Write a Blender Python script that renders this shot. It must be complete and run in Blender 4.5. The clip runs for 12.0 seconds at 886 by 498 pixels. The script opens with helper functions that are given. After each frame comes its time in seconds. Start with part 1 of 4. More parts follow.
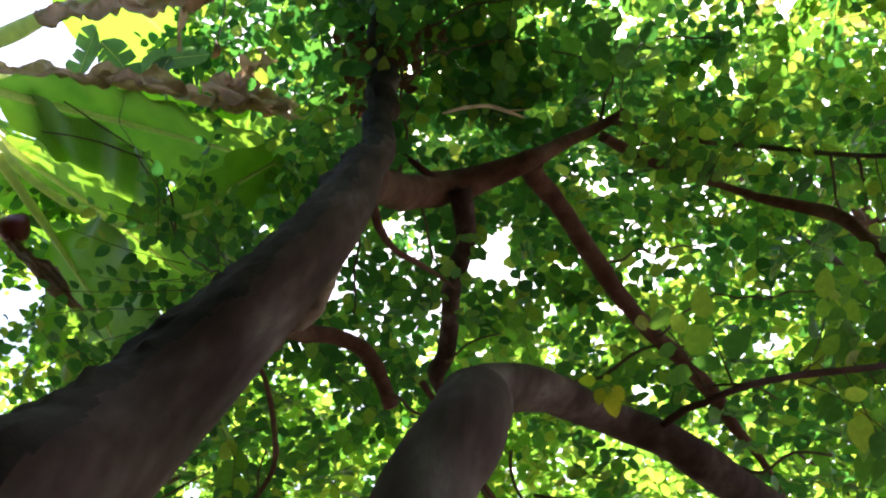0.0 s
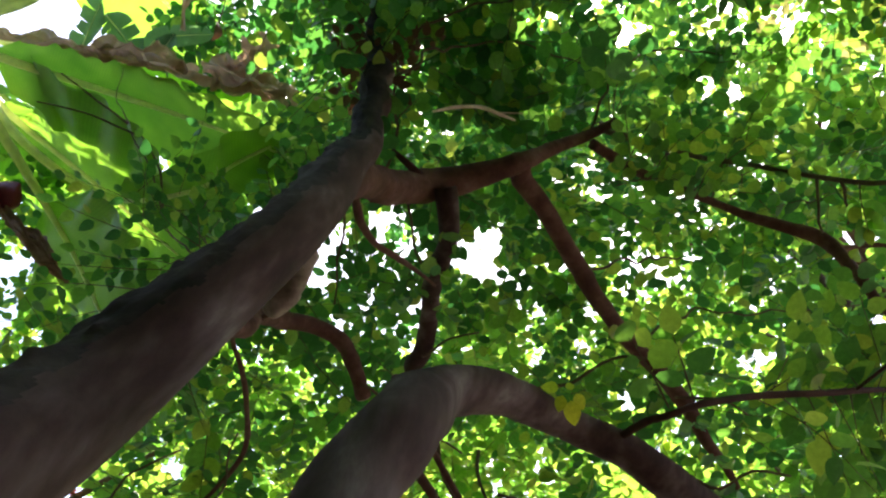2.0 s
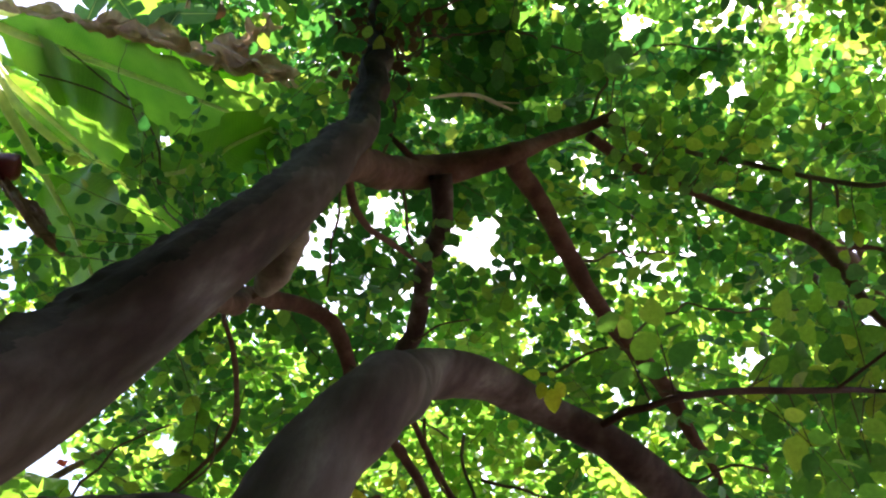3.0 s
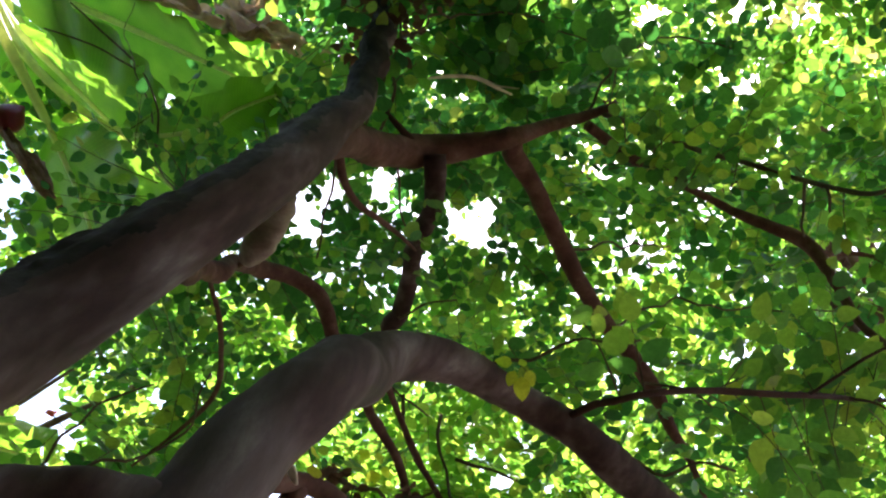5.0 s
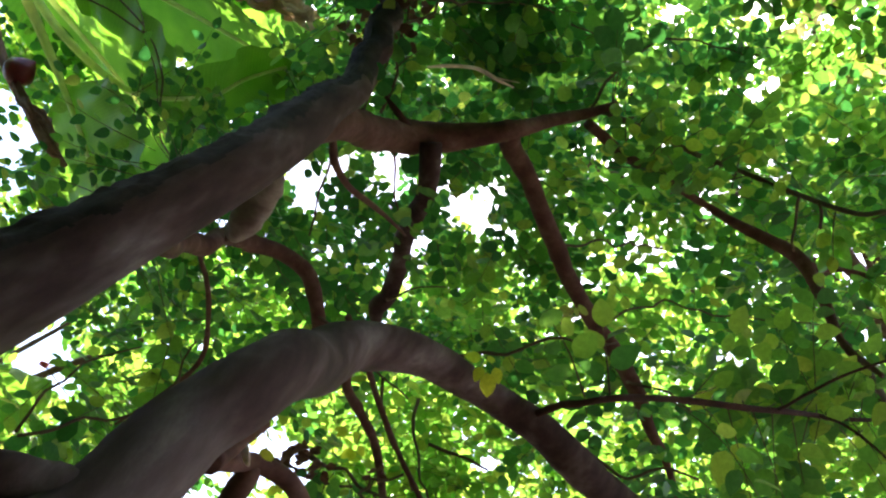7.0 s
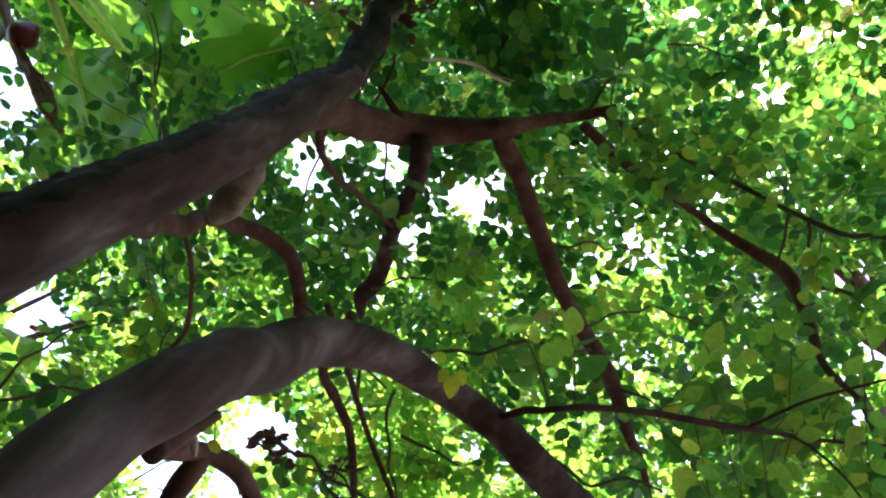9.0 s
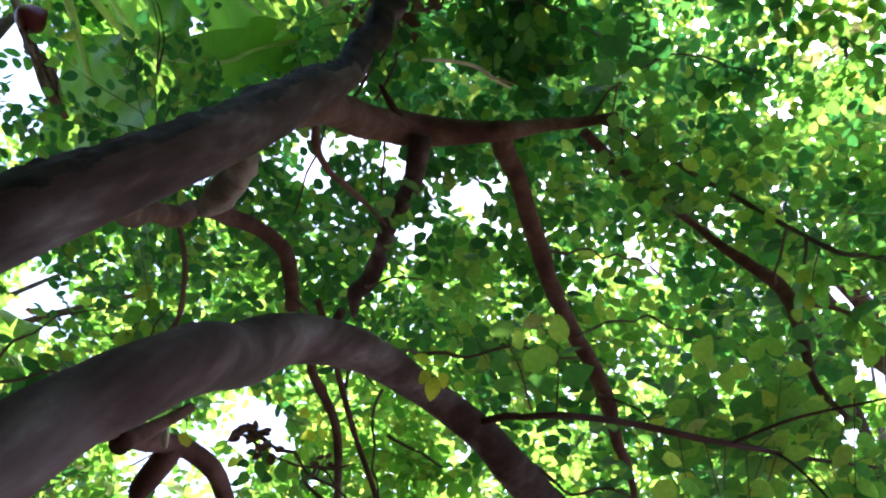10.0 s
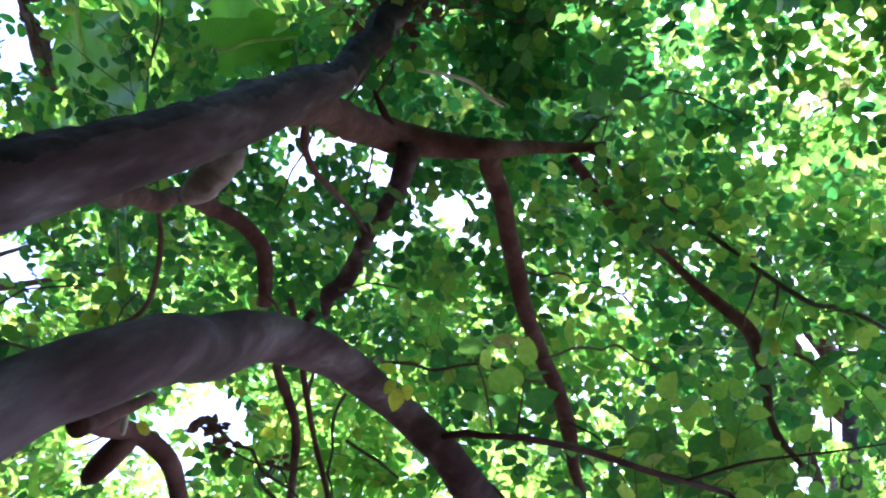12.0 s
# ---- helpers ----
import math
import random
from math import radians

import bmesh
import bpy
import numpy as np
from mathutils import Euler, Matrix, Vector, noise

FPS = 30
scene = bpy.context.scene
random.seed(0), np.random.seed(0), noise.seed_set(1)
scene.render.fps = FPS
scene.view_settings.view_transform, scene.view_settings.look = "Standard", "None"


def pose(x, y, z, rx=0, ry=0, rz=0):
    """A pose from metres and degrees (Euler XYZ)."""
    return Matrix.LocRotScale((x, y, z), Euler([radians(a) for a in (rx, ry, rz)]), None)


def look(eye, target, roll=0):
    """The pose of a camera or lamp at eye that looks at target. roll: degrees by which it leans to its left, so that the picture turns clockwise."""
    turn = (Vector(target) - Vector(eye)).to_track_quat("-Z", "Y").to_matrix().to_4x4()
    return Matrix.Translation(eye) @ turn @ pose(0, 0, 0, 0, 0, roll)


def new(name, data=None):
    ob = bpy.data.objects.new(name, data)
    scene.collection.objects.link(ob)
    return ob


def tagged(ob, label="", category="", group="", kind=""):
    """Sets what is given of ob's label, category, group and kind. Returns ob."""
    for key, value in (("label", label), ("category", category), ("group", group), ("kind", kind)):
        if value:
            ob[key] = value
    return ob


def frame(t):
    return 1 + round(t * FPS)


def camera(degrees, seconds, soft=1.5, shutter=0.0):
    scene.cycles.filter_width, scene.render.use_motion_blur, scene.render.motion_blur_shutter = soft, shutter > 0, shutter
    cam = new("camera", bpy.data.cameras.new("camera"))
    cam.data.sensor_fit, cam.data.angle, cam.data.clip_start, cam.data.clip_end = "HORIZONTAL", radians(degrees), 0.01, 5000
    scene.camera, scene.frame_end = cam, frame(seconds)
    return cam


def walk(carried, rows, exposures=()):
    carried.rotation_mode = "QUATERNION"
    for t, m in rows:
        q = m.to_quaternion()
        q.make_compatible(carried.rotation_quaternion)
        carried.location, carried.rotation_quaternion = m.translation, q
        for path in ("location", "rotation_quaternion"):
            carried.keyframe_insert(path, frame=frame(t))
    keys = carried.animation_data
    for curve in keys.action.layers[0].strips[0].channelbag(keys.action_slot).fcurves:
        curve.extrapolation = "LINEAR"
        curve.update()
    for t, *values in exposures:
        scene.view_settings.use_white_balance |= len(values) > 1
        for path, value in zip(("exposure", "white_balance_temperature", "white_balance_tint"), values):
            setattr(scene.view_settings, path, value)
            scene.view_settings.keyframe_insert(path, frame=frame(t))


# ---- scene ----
cam = camera(55.0, 12.0, 2.2)
PATH = [
    (0, (0.014, 0.015, 1.493), (0.006, 1.53, 2.798), -5.8),
    (0.5, (0.029, 0.006, 1.495), (0.023, 1.527, 2.793), -5.1),
    (1, (0.048, 0.004, 1.498), (0.038, 1.528, 2.793), -4.0),
    (1.5, (0.055, -0.001, 1.494), (0.049, 1.524, 2.788), -3.0),
    (2, (0.074, -0.008, 1.49), (0.064, 1.519, 2.781), -1.9),
    (2.5, (0.089, -0.017, 1.482), (0.077, 1.518, 2.763), -0.8),
    (3, (0.104, -0.021, 1.471), (0.089, 1.524, 2.741), 0.3),
    (3.5, (0.126, -0.025, 1.471), (0.104, 1.535, 2.723), 1.3),
    (5.5, (0.18, -0.054, 1.485), (0.142, 1.536, 2.698), 5.4),
    (6, (0.201, -0.062, 1.49), (0.153, 1.537, 2.69), 6.5),
    (6.5, (0.223, -0.079, 1.503), (0.168, 1.533, 2.685), 8.0),
    (7, (0.24, -0.093, 1.506), (0.184, 1.526, 2.679), 9.2),
    (9, (0.314, -0.117, 1.552), (0.243, 1.527, 2.689), 13.2),
    (9.5, (0.34, -0.115, 1.563), (0.257, 1.529, 2.699), 14.9),
    (10, (0.358, -0.117, 1.57), (0.269, 1.529, 2.703), 16.0),
    (10.5, (0.384, -0.148, 1.584), (0.289, 1.507, 2.702), 17.2),
    (11, (0.369, -0.162, 1.6), (0.298, 1.498, 2.714), 18.3),
    (11.5, (0.364, -0.143, 1.582), (0.306, 1.496, 2.728), 19.6),
    (12, (0.353, -0.128, 1.574), (0.309, 1.499, 2.737), 20.8),
]
walk(cam, [(t, look(eye, target, roll)) for t, eye, target, roll in PATH], [(0.0, 1.96, 6700, 21), (3.5, 2.11, 6550, 19), (7.0, 2.17, 6300, 19), (9.5, 2.21, 5800, 26), (12.0, 2.47, 5050, 34)])

# ---- light ----
SUN = Vector((0.14, 0.51, 0.85)).normalized()
world = bpy.data.worlds.new("sky")
scene.world = world
world.use_nodes = True
wn = world.node_tree.nodes
sky = wn.new("ShaderNodeTexSky")
sky.sky_type, sky.sun_disc = "NISHITA", False
sky.sun_elevation = math.asin(SUN.z)
sky.sun_rotation = math.atan2(SUN.x, SUN.y)
sky.dust_density, sky.air_density, sky.ozone_density = 2.0, 1.2, 2.0
wn["Background"].inputs["Strength"].default_value = 0.15
world.node_tree.links.new(sky.outputs["Color"], wn["Background"].inputs["Color"])

sun_data = bpy.data.lights.new("sun", "SUN")
sun_data.energy, sun_data.angle, sun_data.color = 5.0, radians(0.53), (1.0, 0.95, 0.86)
sun = new("sun", sun_data)
sun.matrix_world = look(SUN * 40, (0, 0, 0))


# ---- materials ----
def material(name):
    m = bpy.data.materials.new(name)
    m.use_nodes = True
    return m, m.node_tree.nodes, m.node_tree.links


def ramp(nodes, stops):
    r = nodes.new("ShaderNodeValToRGB")
    e = r.color_ramp.elements
    e[0].position, e[0].color = stops[0][0], (*stops[0][1], 1)
    e[1].position, e[1].color = stops[-1][0], (*stops[-1][1], 1)
    for pos, col in stops[1:-1]:
        x = e.new(pos)
        x.color = (*col, 1)
    return r


def noise_tex(nodes, links, scale, detail=4.0, rough=0.55, vec=None):
    n = nodes.new("ShaderNodeTexNoise")
    n.inputs["Scale"].default_value, n.inputs["Detail"].default_value, n.inputs["Roughness"].default_value = scale, detail, rough
    if vec:
        links.new(vec, n.inputs["Vector"])
    return n


def mixed(nodes, links, fac, a, b, kind="MIX"):
    m = nodes.new("ShaderNodeMix")
    m.data_type, m.blend_type = "RGBA", kind
    for s, v in ((m.inputs[0], fac), (m.inputs[6], a), (m.inputs[7], b)):
        if hasattr(v, "links"):
            links.new(v, s)
        else:
            s.default_value = v if isinstance(v, float) else (*v, 1)
    return m.outputs[2]


def bark_material(name, dark, mid, pale, relief=0.5, lichen=0.4, run=None):
    """Smooth tropical bark: fine grain, lichen blotches, faint rings."""
    m, n, l = material(name)
    co = n.new("ShaderNodeTexCoord").outputs["Object"]
    if run:
        # the marks are drawn out along the stem
        part_along, scaled, less = (n.new("ShaderNodeVectorMath") for _ in range(3))
        part_along.operation, scaled.operation, less.operation = "DOT_PRODUCT", "SCALE", "SUBTRACT"
        part_along.inputs[1].default_value = scaled.inputs[0].default_value = tuple(run.normalized())
        l.new(co, part_along.inputs[0])
        shorter = n.new("ShaderNodeMath")
        shorter.operation = "MULTIPLY"
        shorter.inputs[1].default_value = 0.72
        l.new(part_along.outputs["Value"], shorter.inputs[0])
        l.new(shorter.outputs[0], scaled.inputs["Scale"])
        l.new(co, less.inputs[0])
        l.new(scaled.outputs[0], less.inputs[1])
        co = less.outputs[0]
    big = noise_tex(n, l, 9.0, 3.0, 0.6, co)
    fine = noise_tex(n, l, 95.0, 6.0, 0.7, co)
    spots = noise_tex(n, l, 9.0, 7.0, 0.72, co)
    base = ramp(n, [(0.36, dark), (0.5, mid), (0.68, pale)])
    l.new(big.outputs["Fac"], base.inputs[0])
    grain = ramp(n, [(0.3, (0.78, 0.77, 0.76)), (0.7, (1.12, 1.1, 1.08))])
    l.new(fine.outputs["Fac"], grain.inputs[0])
    col = mixed(n, l, 1.0, base.outputs[0], grain.outputs[0], "MULTIPLY")
    patch = ramp(n, [(0.6, (0, 0, 0)), (0.72, (1, 1, 1))])
    l.new(spots.outputs["Fac"], patch.inputs[0])
    half = n.new("ShaderNodeMath")
    half.operation = "MULTIPLY"
    half.inputs[1].default_value = lichen
    l.new(patch.outputs[0], half.inputs[0])
    col = mixed(n, l, half.outputs[0], col, (0.36, 0.33, 0.28))
    b = n["Principled BSDF"]
    l.new(col, b.inputs["Base Color"])
    b.inputs["Roughness"].default_value = 0.9
    b.inputs["Specular IOR Level"].default_value = 0.2
    bump = n.new("ShaderNodeBump")
    bump.inputs["Strength"].default_value, bump.inputs["Distance"].default_value = relief, 0.0012
    l.new(fine.outputs["Fac"], bump.inputs["Height"])
    bump2 = n.new("ShaderNodeBump")
    bump2.inputs["Strength"].default_value, bump2.inputs["Distance"].default_value = relief, 0.005
    l.new(spots.outputs["Fac"], bump2.inputs["Height"])
    l.new(bump.outputs[0], bump2.inputs["Normal"])
    l.new(bump2.outputs[0], b.inputs["Normal"])
    return m


def leaf_material(name, stops, through_stops, share=0.58, gloss=0.45, per_object=False, grain=60.0):
    """A thin leaf: gloss on top, and light that comes through it."""
    m, n, l = material(name)
    if per_object:
        rnd = n.new("ShaderNodeObjectInfo").outputs["Random"]
    else:
        rnd = n.new("ShaderNodeNewGeometry").outputs["Random Per Island"]
    co = n.new("ShaderNodeTexCoord").outputs["Object"]
    blot = noise_tex(n, l, grain, 3.0, 0.6, co)
    shade = ramp(n, [(0.3, (0.78, 0.8, 0.75)), (0.7, (1.12, 1.1, 1.0))])
    l.new(blot.outputs["Fac"], shade.inputs[0])
    top, under = ramp(n, stops), ramp(n, through_stops)
    l.new(rnd, top.inputs[0])
    l.new(rnd, under.inputs[0])
    a = mixed(n, l, 1.0, top.outputs[0], shade.outputs[0], "MULTIPLY")
    t = mixed(n, l, 1.0, under.outputs[0], shade.outputs[0], "MULTIPLY")
    b = n["Principled BSDF"]
    l.new(a, b.inputs["Base Color"])
    b.inputs["Roughness"].default_value = gloss
    b.inputs["Specular IOR Level"].default_value = 0.4
    tr = n.new("ShaderNodeBsdfTranslucent")
    l.new(t, tr.inputs["Color"])
    mx = n.new("ShaderNodeMixShader")
    mx.inputs[0].default_value = share
    l.new(b.outputs[0], mx.inputs[1])
    l.new(tr.outputs[0], mx.inputs[2])
    l.new(mx.outputs[0], n["Material Output"].inputs["Surface"])
    return m


bark = bark_material("bark", (0.042, 0.022, 0.021), (0.075, 0.042, 0.04), (0.165, 0.12, 0.118), lichen=0.3, run=Vector((0.1, 0.55, 0.83)))
bark_crust_shade = bark_material("crust_and_shade_bark", (0.018, 0.013, 0.0125), (0.034, 0.024, 0.022), (0.06, 0.045, 0.042), 0.8, 0.05)
bark_red = bark_material("young_bark", (0.08, 0.035, 0.027), (0.118, 0.054, 0.042), (0.185, 0.097, 0.078), lichen=0.15)
bark_dark = bark_material("dark_bark", (0.042, 0.017, 0.013), (0.062, 0.027, 0.021), (0.09, 0.042, 0.032), lichen=0.0)
bark_pale = bark_material("healed_bark", (0.2, 0.14, 0.12), (0.32, 0.25, 0.22), (0.42, 0.35, 0.31), 0.4)
twig_bark = bark_material("twig_bark", (0.07, 0.045, 0.03), (0.1, 0.065, 0.045), (0.15, 0.1, 0.07))
dead_wood = bark_material("dead_wood", (0.5, 0.38, 0.27), (0.66, 0.52, 0.39), (0.72, 0.6, 0.48))
GREEN = [(0.0, (0.038, 0.1, 0.042)), (0.55, (0.058, 0.14, 0.05)), (0.95, (0.1, 0.17, 0.045)), (1.0, (0.17, 0.18, 0.04))]
GREEN_T = [(0.0, (0.034, 0.17, 0.035)), (0.5, (0.08, 0.31, 0.045)), (0.85, (0.23, 0.52, 0.055)), (1.0, (0.5, 0.6, 0.08))]
NEAR_T = [(0.0, (0.07, 0.24, 0.045)), (0.45, (0.2, 0.46, 0.055)), (0.8, (0.4, 0.66, 0.07)), (1.0, (0.6, 0.68, 0.08))]
leaf_green = leaf_material("leaf_green", GREEN, GREEN_T, 0.55, 0.34)
NEAR = [(0.0, (0.05, 0.11, 0.05)), (0.5, (0.085, 0.155, 0.05)), (0.9, (0.13, 0.19, 0.055)), (1.0, (0.2, 0.2, 0.05))]
leaf_near = leaf_material("leaf_near", NEAR, NEAR_T, 0.6, per_object=True)
FAR = [(0.0, (0.04, 0.09, 0.014)), (0.5, (0.07, 0.13, 0.02)), (1.0, (0.15, 0.17, 0.03))]
FAR_T = [(0.0, (0.15, 0.43, 0.04)), (0.5, (0.27, 0.58, 0.06)), (1.0, (0.52, 0.66, 0.09))]
leaf_far = leaf_material("leaf_far", FAR, FAR_T)
leaf_yellow = leaf_material("leaf_yellow", [(0, (0.3, 0.33, 0.05)), (1, (0.38, 0.37, 0.06))], [(0, (0.7, 0.8, 0.06)), (1, (0.8, 0.8, 0.07))], 0.65, per_object=True)
leaf_tan = leaf_material("leaf_tan", [(0, (0.24, 0.2, 0.07)), (1, (0.3, 0.25, 0.1))], [(0, (0.45, 0.42, 0.13)), (1, (0.5, 0.45, 0.16))])


def banana_material():
    m, n, l = material("banana_leaf")
    uv = n.new("ShaderNodeUVMap")
    uv.uv_map = "UVMap"
    sep = n.new("ShaderNodeSeparateXYZ")
    l.new(uv.outputs[0], sep.inputs[0])
    wave = n.new("ShaderNodeTexWave")
    wave.bands_direction = "X"
    wave.inputs["Scale"].default_value, wave.inputs["Distortion"].default_value = 22.0, 1.2
    l.new(uv.outputs[0], wave.inputs["Vector"])
    veins = ramp(n, [(0.2, (0.93, 0.94, 0.92)), (0.8, (1.03, 1.02, 1.0))])
    l.new(wave.outputs["Fac"], veins.inputs[0])
    co = n.new("ShaderNodeTexCoord").outputs["Object"]
    blot = noise_tex(n, l, 5.0, 4.0, 0.6, co)
    top = ramp(n, [(0.3, (0.06, 0.12, 0.034)), (0.7, (0.1, 0.17, 0.045))])
    thr = ramp(n, [(0.3, (0.16, 0.42, 0.03)), (0.7, (0.3, 0.56, 0.045))])
    l.new(blot.outputs["Fac"], top.inputs[0])
    l.new(blot.outputs["Fac"], thr.inputs[0])
    b = n["Principled BSDF"]
    l.new(mixed(n, l, 1.0, top.outputs[0], veins.outputs[0], "MULTIPLY"), b.inputs["Base Color"])
    b.inputs["Roughness"].default_value = 0.4
    tr = n.new("ShaderNodeBsdfTranslucent")
    l.new(mixed(n, l, 1.0, thr.outputs[0], veins.outputs[0], "MULTIPLY"), tr.inputs["Color"])
    mx = n.new("ShaderNodeMixShader")
    mx.inputs[0].default_value = 0.55
    l.new(b.outputs[0], mx.inputs[1])
    l.new(tr.outputs[0], mx.inputs[2])
    l.new(mx.outputs[0], n["Material Output"].inputs["Surface"])
    return m


def plain_material(name, stops, scale, rough, relief=0.3):
    m, n, l = material(name)
    co = n.new("ShaderNodeTexCoord").outputs["Object"]
    t = noise_tex(n, l, scale, 6.0, 0.65, co)
    r = ramp(n, stops)
    l.new(t.outputs["Fac"], r.inputs[0])
    b = n["Principled BSDF"]
    l.new(r.outputs[0], b.inputs["Base Color"])
    b.inputs["Roughness"].default_value = rough
    bp = n.new("ShaderNodeBump")
    bp.inputs["Strength"].default_value, bp.inputs["Distance"].default_value = relief, 0.01
    l.new(t.outputs["Fac"], bp.inputs["Height"])
    l.new(bp.outputs[0], b.inputs["Normal"])
    return m


banana_leaf_mat = banana_material()
banana_torn = leaf_material("banana_torn", [(0, (0.1, 0.17, 0.1)), (1, (0.16, 0.24, 0.17))], [(0, (0.12, 0.3, 0.08)), (1, (0.2, 0.4, 0.12))], 0.4, 0.35, True, 20.0)
banana_rib = leaf_material("banana_rib", [(0, (0.68, 0.69, 0.4)), (1, (0.76, 0.76, 0.48))], [(0, (0.75, 0.8, 0.4)), (1, (0.85, 0.9, 0.5))], 0.55, 0.5, True, 14.0)
banana_dry = leaf_material("banana_dry", [(0, (0.48, 0.34, 0.25)), (1, (0.56, 0.4, 0.3))], [(0, (0.6, 0.38, 0.25)), (1, (0.65, 0.42, 0.28))], 0.42, 0.8, True, 25.0)
bud_mat = plain_material("bud_red", [(0.3, (0.1, 0.003, 0.008)), (0.7, (0.19, 0.006, 0.013))], 18.0, 0.4)
stalk_mat = plain_material("stalk_brown", [(0.3, (0.17, 0.075, 0.045)), (0.7, (0.38, 0.2, 0.13))], 22.0, 0.8)
soil = plain_material("soil", [(0.3, (0.08, 0.06, 0.04)), (0.5, (0.14, 0.105, 0.072)), (0.7, (0.22, 0.17, 0.12))], 3.0, 0.95, 0.6)


# ---- mesh helpers ----
def link_mesh(name, verts, faces, mat, parent=None, label="", smooth=True):
    me = bpy.data.meshes.new(name)
    me.from_pydata(verts, [], faces)
    me.materials.append(mat)
    if smooth:
        me.polygons.foreach_set("use_smooth", [True] * len(me.polygons))
    me.update()
    ob = new(name, me)
    if parent:
        ob.parent = parent
    if label:
        tagged(ob, label)
    return ob


def spline(pts, step):
    """Points on a Catmull-Rom curve through pts (any width of row), about step apart."""
    p = np.array(pts, float)
    p = np.vstack([2 * p[0] - p[1], p, 2 * p[-1] - p[-2]])
    out = []
    for i in range(1, len(p) - 2):
        a, b, c, d = p[i - 1], p[i], p[i + 1], p[i + 2]
        n = max(2, int(np.linalg.norm(c[:3] - b[:3]) / step))
        for k in range(n):
            t = k / n
            out.append(0.5 * (2 * b + (c - a) * t + (2 * a - 5 * b + 4 * c - d) * t * t + (3 * b - a - 3 * c + d) * t ** 3))
    out.append(p[-2])
    return np.array(out)


def tube_data(rows, sides, lump=0.0, seed=0.0, ring=0.0, crust=None):
    """Verts and faces of a closed tube along rows of x, y, z, radius, with lumps and swollen rings as old branch scars leave. crust: the side on which rough bark stands out."""
    c, r = rows[:, :3], rows[:, 3]
    tan = np.gradient(c, axis=0)
    tan /= np.linalg.norm(tan, axis=1)[:, None] + 1e-9
    up = np.array([0.3, 0.2, 1.0])
    u = np.cross(tan[0], up)
    u /= np.linalg.norm(u)
    verts, faces, n = [], [], len(c)
    for i in range(n):
        u = u - tan[i] * (u @ tan[i])
        u /= np.linalg.norm(u)
        v = np.cross(tan[i], u)
        for k in range(sides):
            a = 2 * math.pi * k / sides
            d = u * math.cos(a) + v * math.sin(a)
            rad = r[i]
            if crust is not None:
                run = i * 0.008
                rad *= 1 + lump * noise.noise((1.6 * math.cos(a), 1.6 * math.sin(a), run * 2.2))
            elif lump:
                q = c[i] + d * r[i]
                rad *= 1 + lump * noise.noise(Vector(q * 9) + Vector((seed, 0, 0))) + 0.45 * lump * noise.noise(Vector(q * 28))
                if ring:
                    rad *= 1 + ring * max(0.0, noise.noise(Vector((seed * 3.1, 0, i * 0.33)))) ** 2
            if crust is not None:
                face = max(0.0, float(d @ crust) - 0.35) / 0.65
                lobe = noise.noise((2.2 * math.cos(a), 2.2 * math.sin(a), run * 6))
                rad += face ** 0.7 * (0.032 * max(0.0, lobe - 0.3) + 0.014 * max(0.0, noise.noise((7 * math.cos(a), 7 * math.sin(a), run * 24)) - 0.1))
            verts.append(tuple(c[i] + d * rad))
    for i in range(n - 1):
        for k in range(sides):
            a, b = i * sides + k, i * sides + (k + 1) % sides
            faces.append((a, b, b + sides, a + sides))
    faces.append(tuple(range(sides))[::-1])
    faces.append(tuple(range((n - 1) * sides, n * sides)))
    return verts, faces


def limb(name, pts, mat, parent, label="", step=0.03, sides=20, lump=0.12, ring=0.5, crust=None):
    v, f = tube_data(spline(pts, step), sides, lump, random.random() * 50, ring, crust)
    return link_mesh(name, v, f, mat, parent, label)


def thing(name, place, label, category, kind="", group=""):
    ob = new(name)
    ob.location = place
    ob.empty_display_size = 0.1
    return tagged(ob, label, category, group, kind)


def keep_world(ob, parent):
    """Parent ob, whose mesh is in world places, without moving it."""
    ob.parent = parent
    ob.matrix_parent_inverse = Matrix.Translation(-Vector(parent.location))
    return ob


# ---- ground ----
def build_ground():
    v, f, n = [], [], 60
    for i in range(n + 1):
        for k in range(n + 1):
            a, b = 2 * i / n - 1, 2 * k / n - 1
            x, y = 260 * a * abs(a) ** 1.6, 260 * b * abs(b) ** 1.6
            v.append((x, y, 0.06 * noise.noise((x * 0.5, y * 0.5, 0)) - 0.03))
    for i in range(n):
        for k in range(n):
            a = i * (n + 1) + k
            f.append((a, a + n + 1, a + n + 2, a + 1))
    tagged(link_mesh("ground", v, f, soil), "dry pale brown sandy soil", "ground", kind="structure")


build_ground()

# ---- the leaning tree: limbs as rows of x, y, z, radius ----
TRUNK = [(-0.424, 0.322, -0.057, 0.105), (-0.395, 0.352, 0.391, 0.085), (-0.367, 0.403, 0.989, 0.074), (-0.34, 0.496, 1.483, 0.066),
         (-0.34, 0.587, 1.759, 0.0635), (-0.345, 0.696, 1.858, 0.0696), (-0.331, 0.812, 1.988, 0.0663), (-0.27, 0.913, 2.175, 0.0609),
         (-0.204, 1.108, 2.486, 0.0584), (-0.189, 1.354, 2.833, 0.0631), (-0.168, 1.505, 3.078, 0.053), (-0.147, 1.647, 3.29, 0.0475),
         (-0.154, 1.726, 3.501, 0.0477), (-0.133, 1.766, 3.608, 0.0473), (-0.146, 1.771, 3.708, 0.0469), (-0.125, 1.79, 3.803, 0.044),
         (-0.161, 1.826, 4.005, 0.029), (-0.17, 1.896, 4.419, 0.021), (-0.207, 1.996, 4.974, 0.012)]
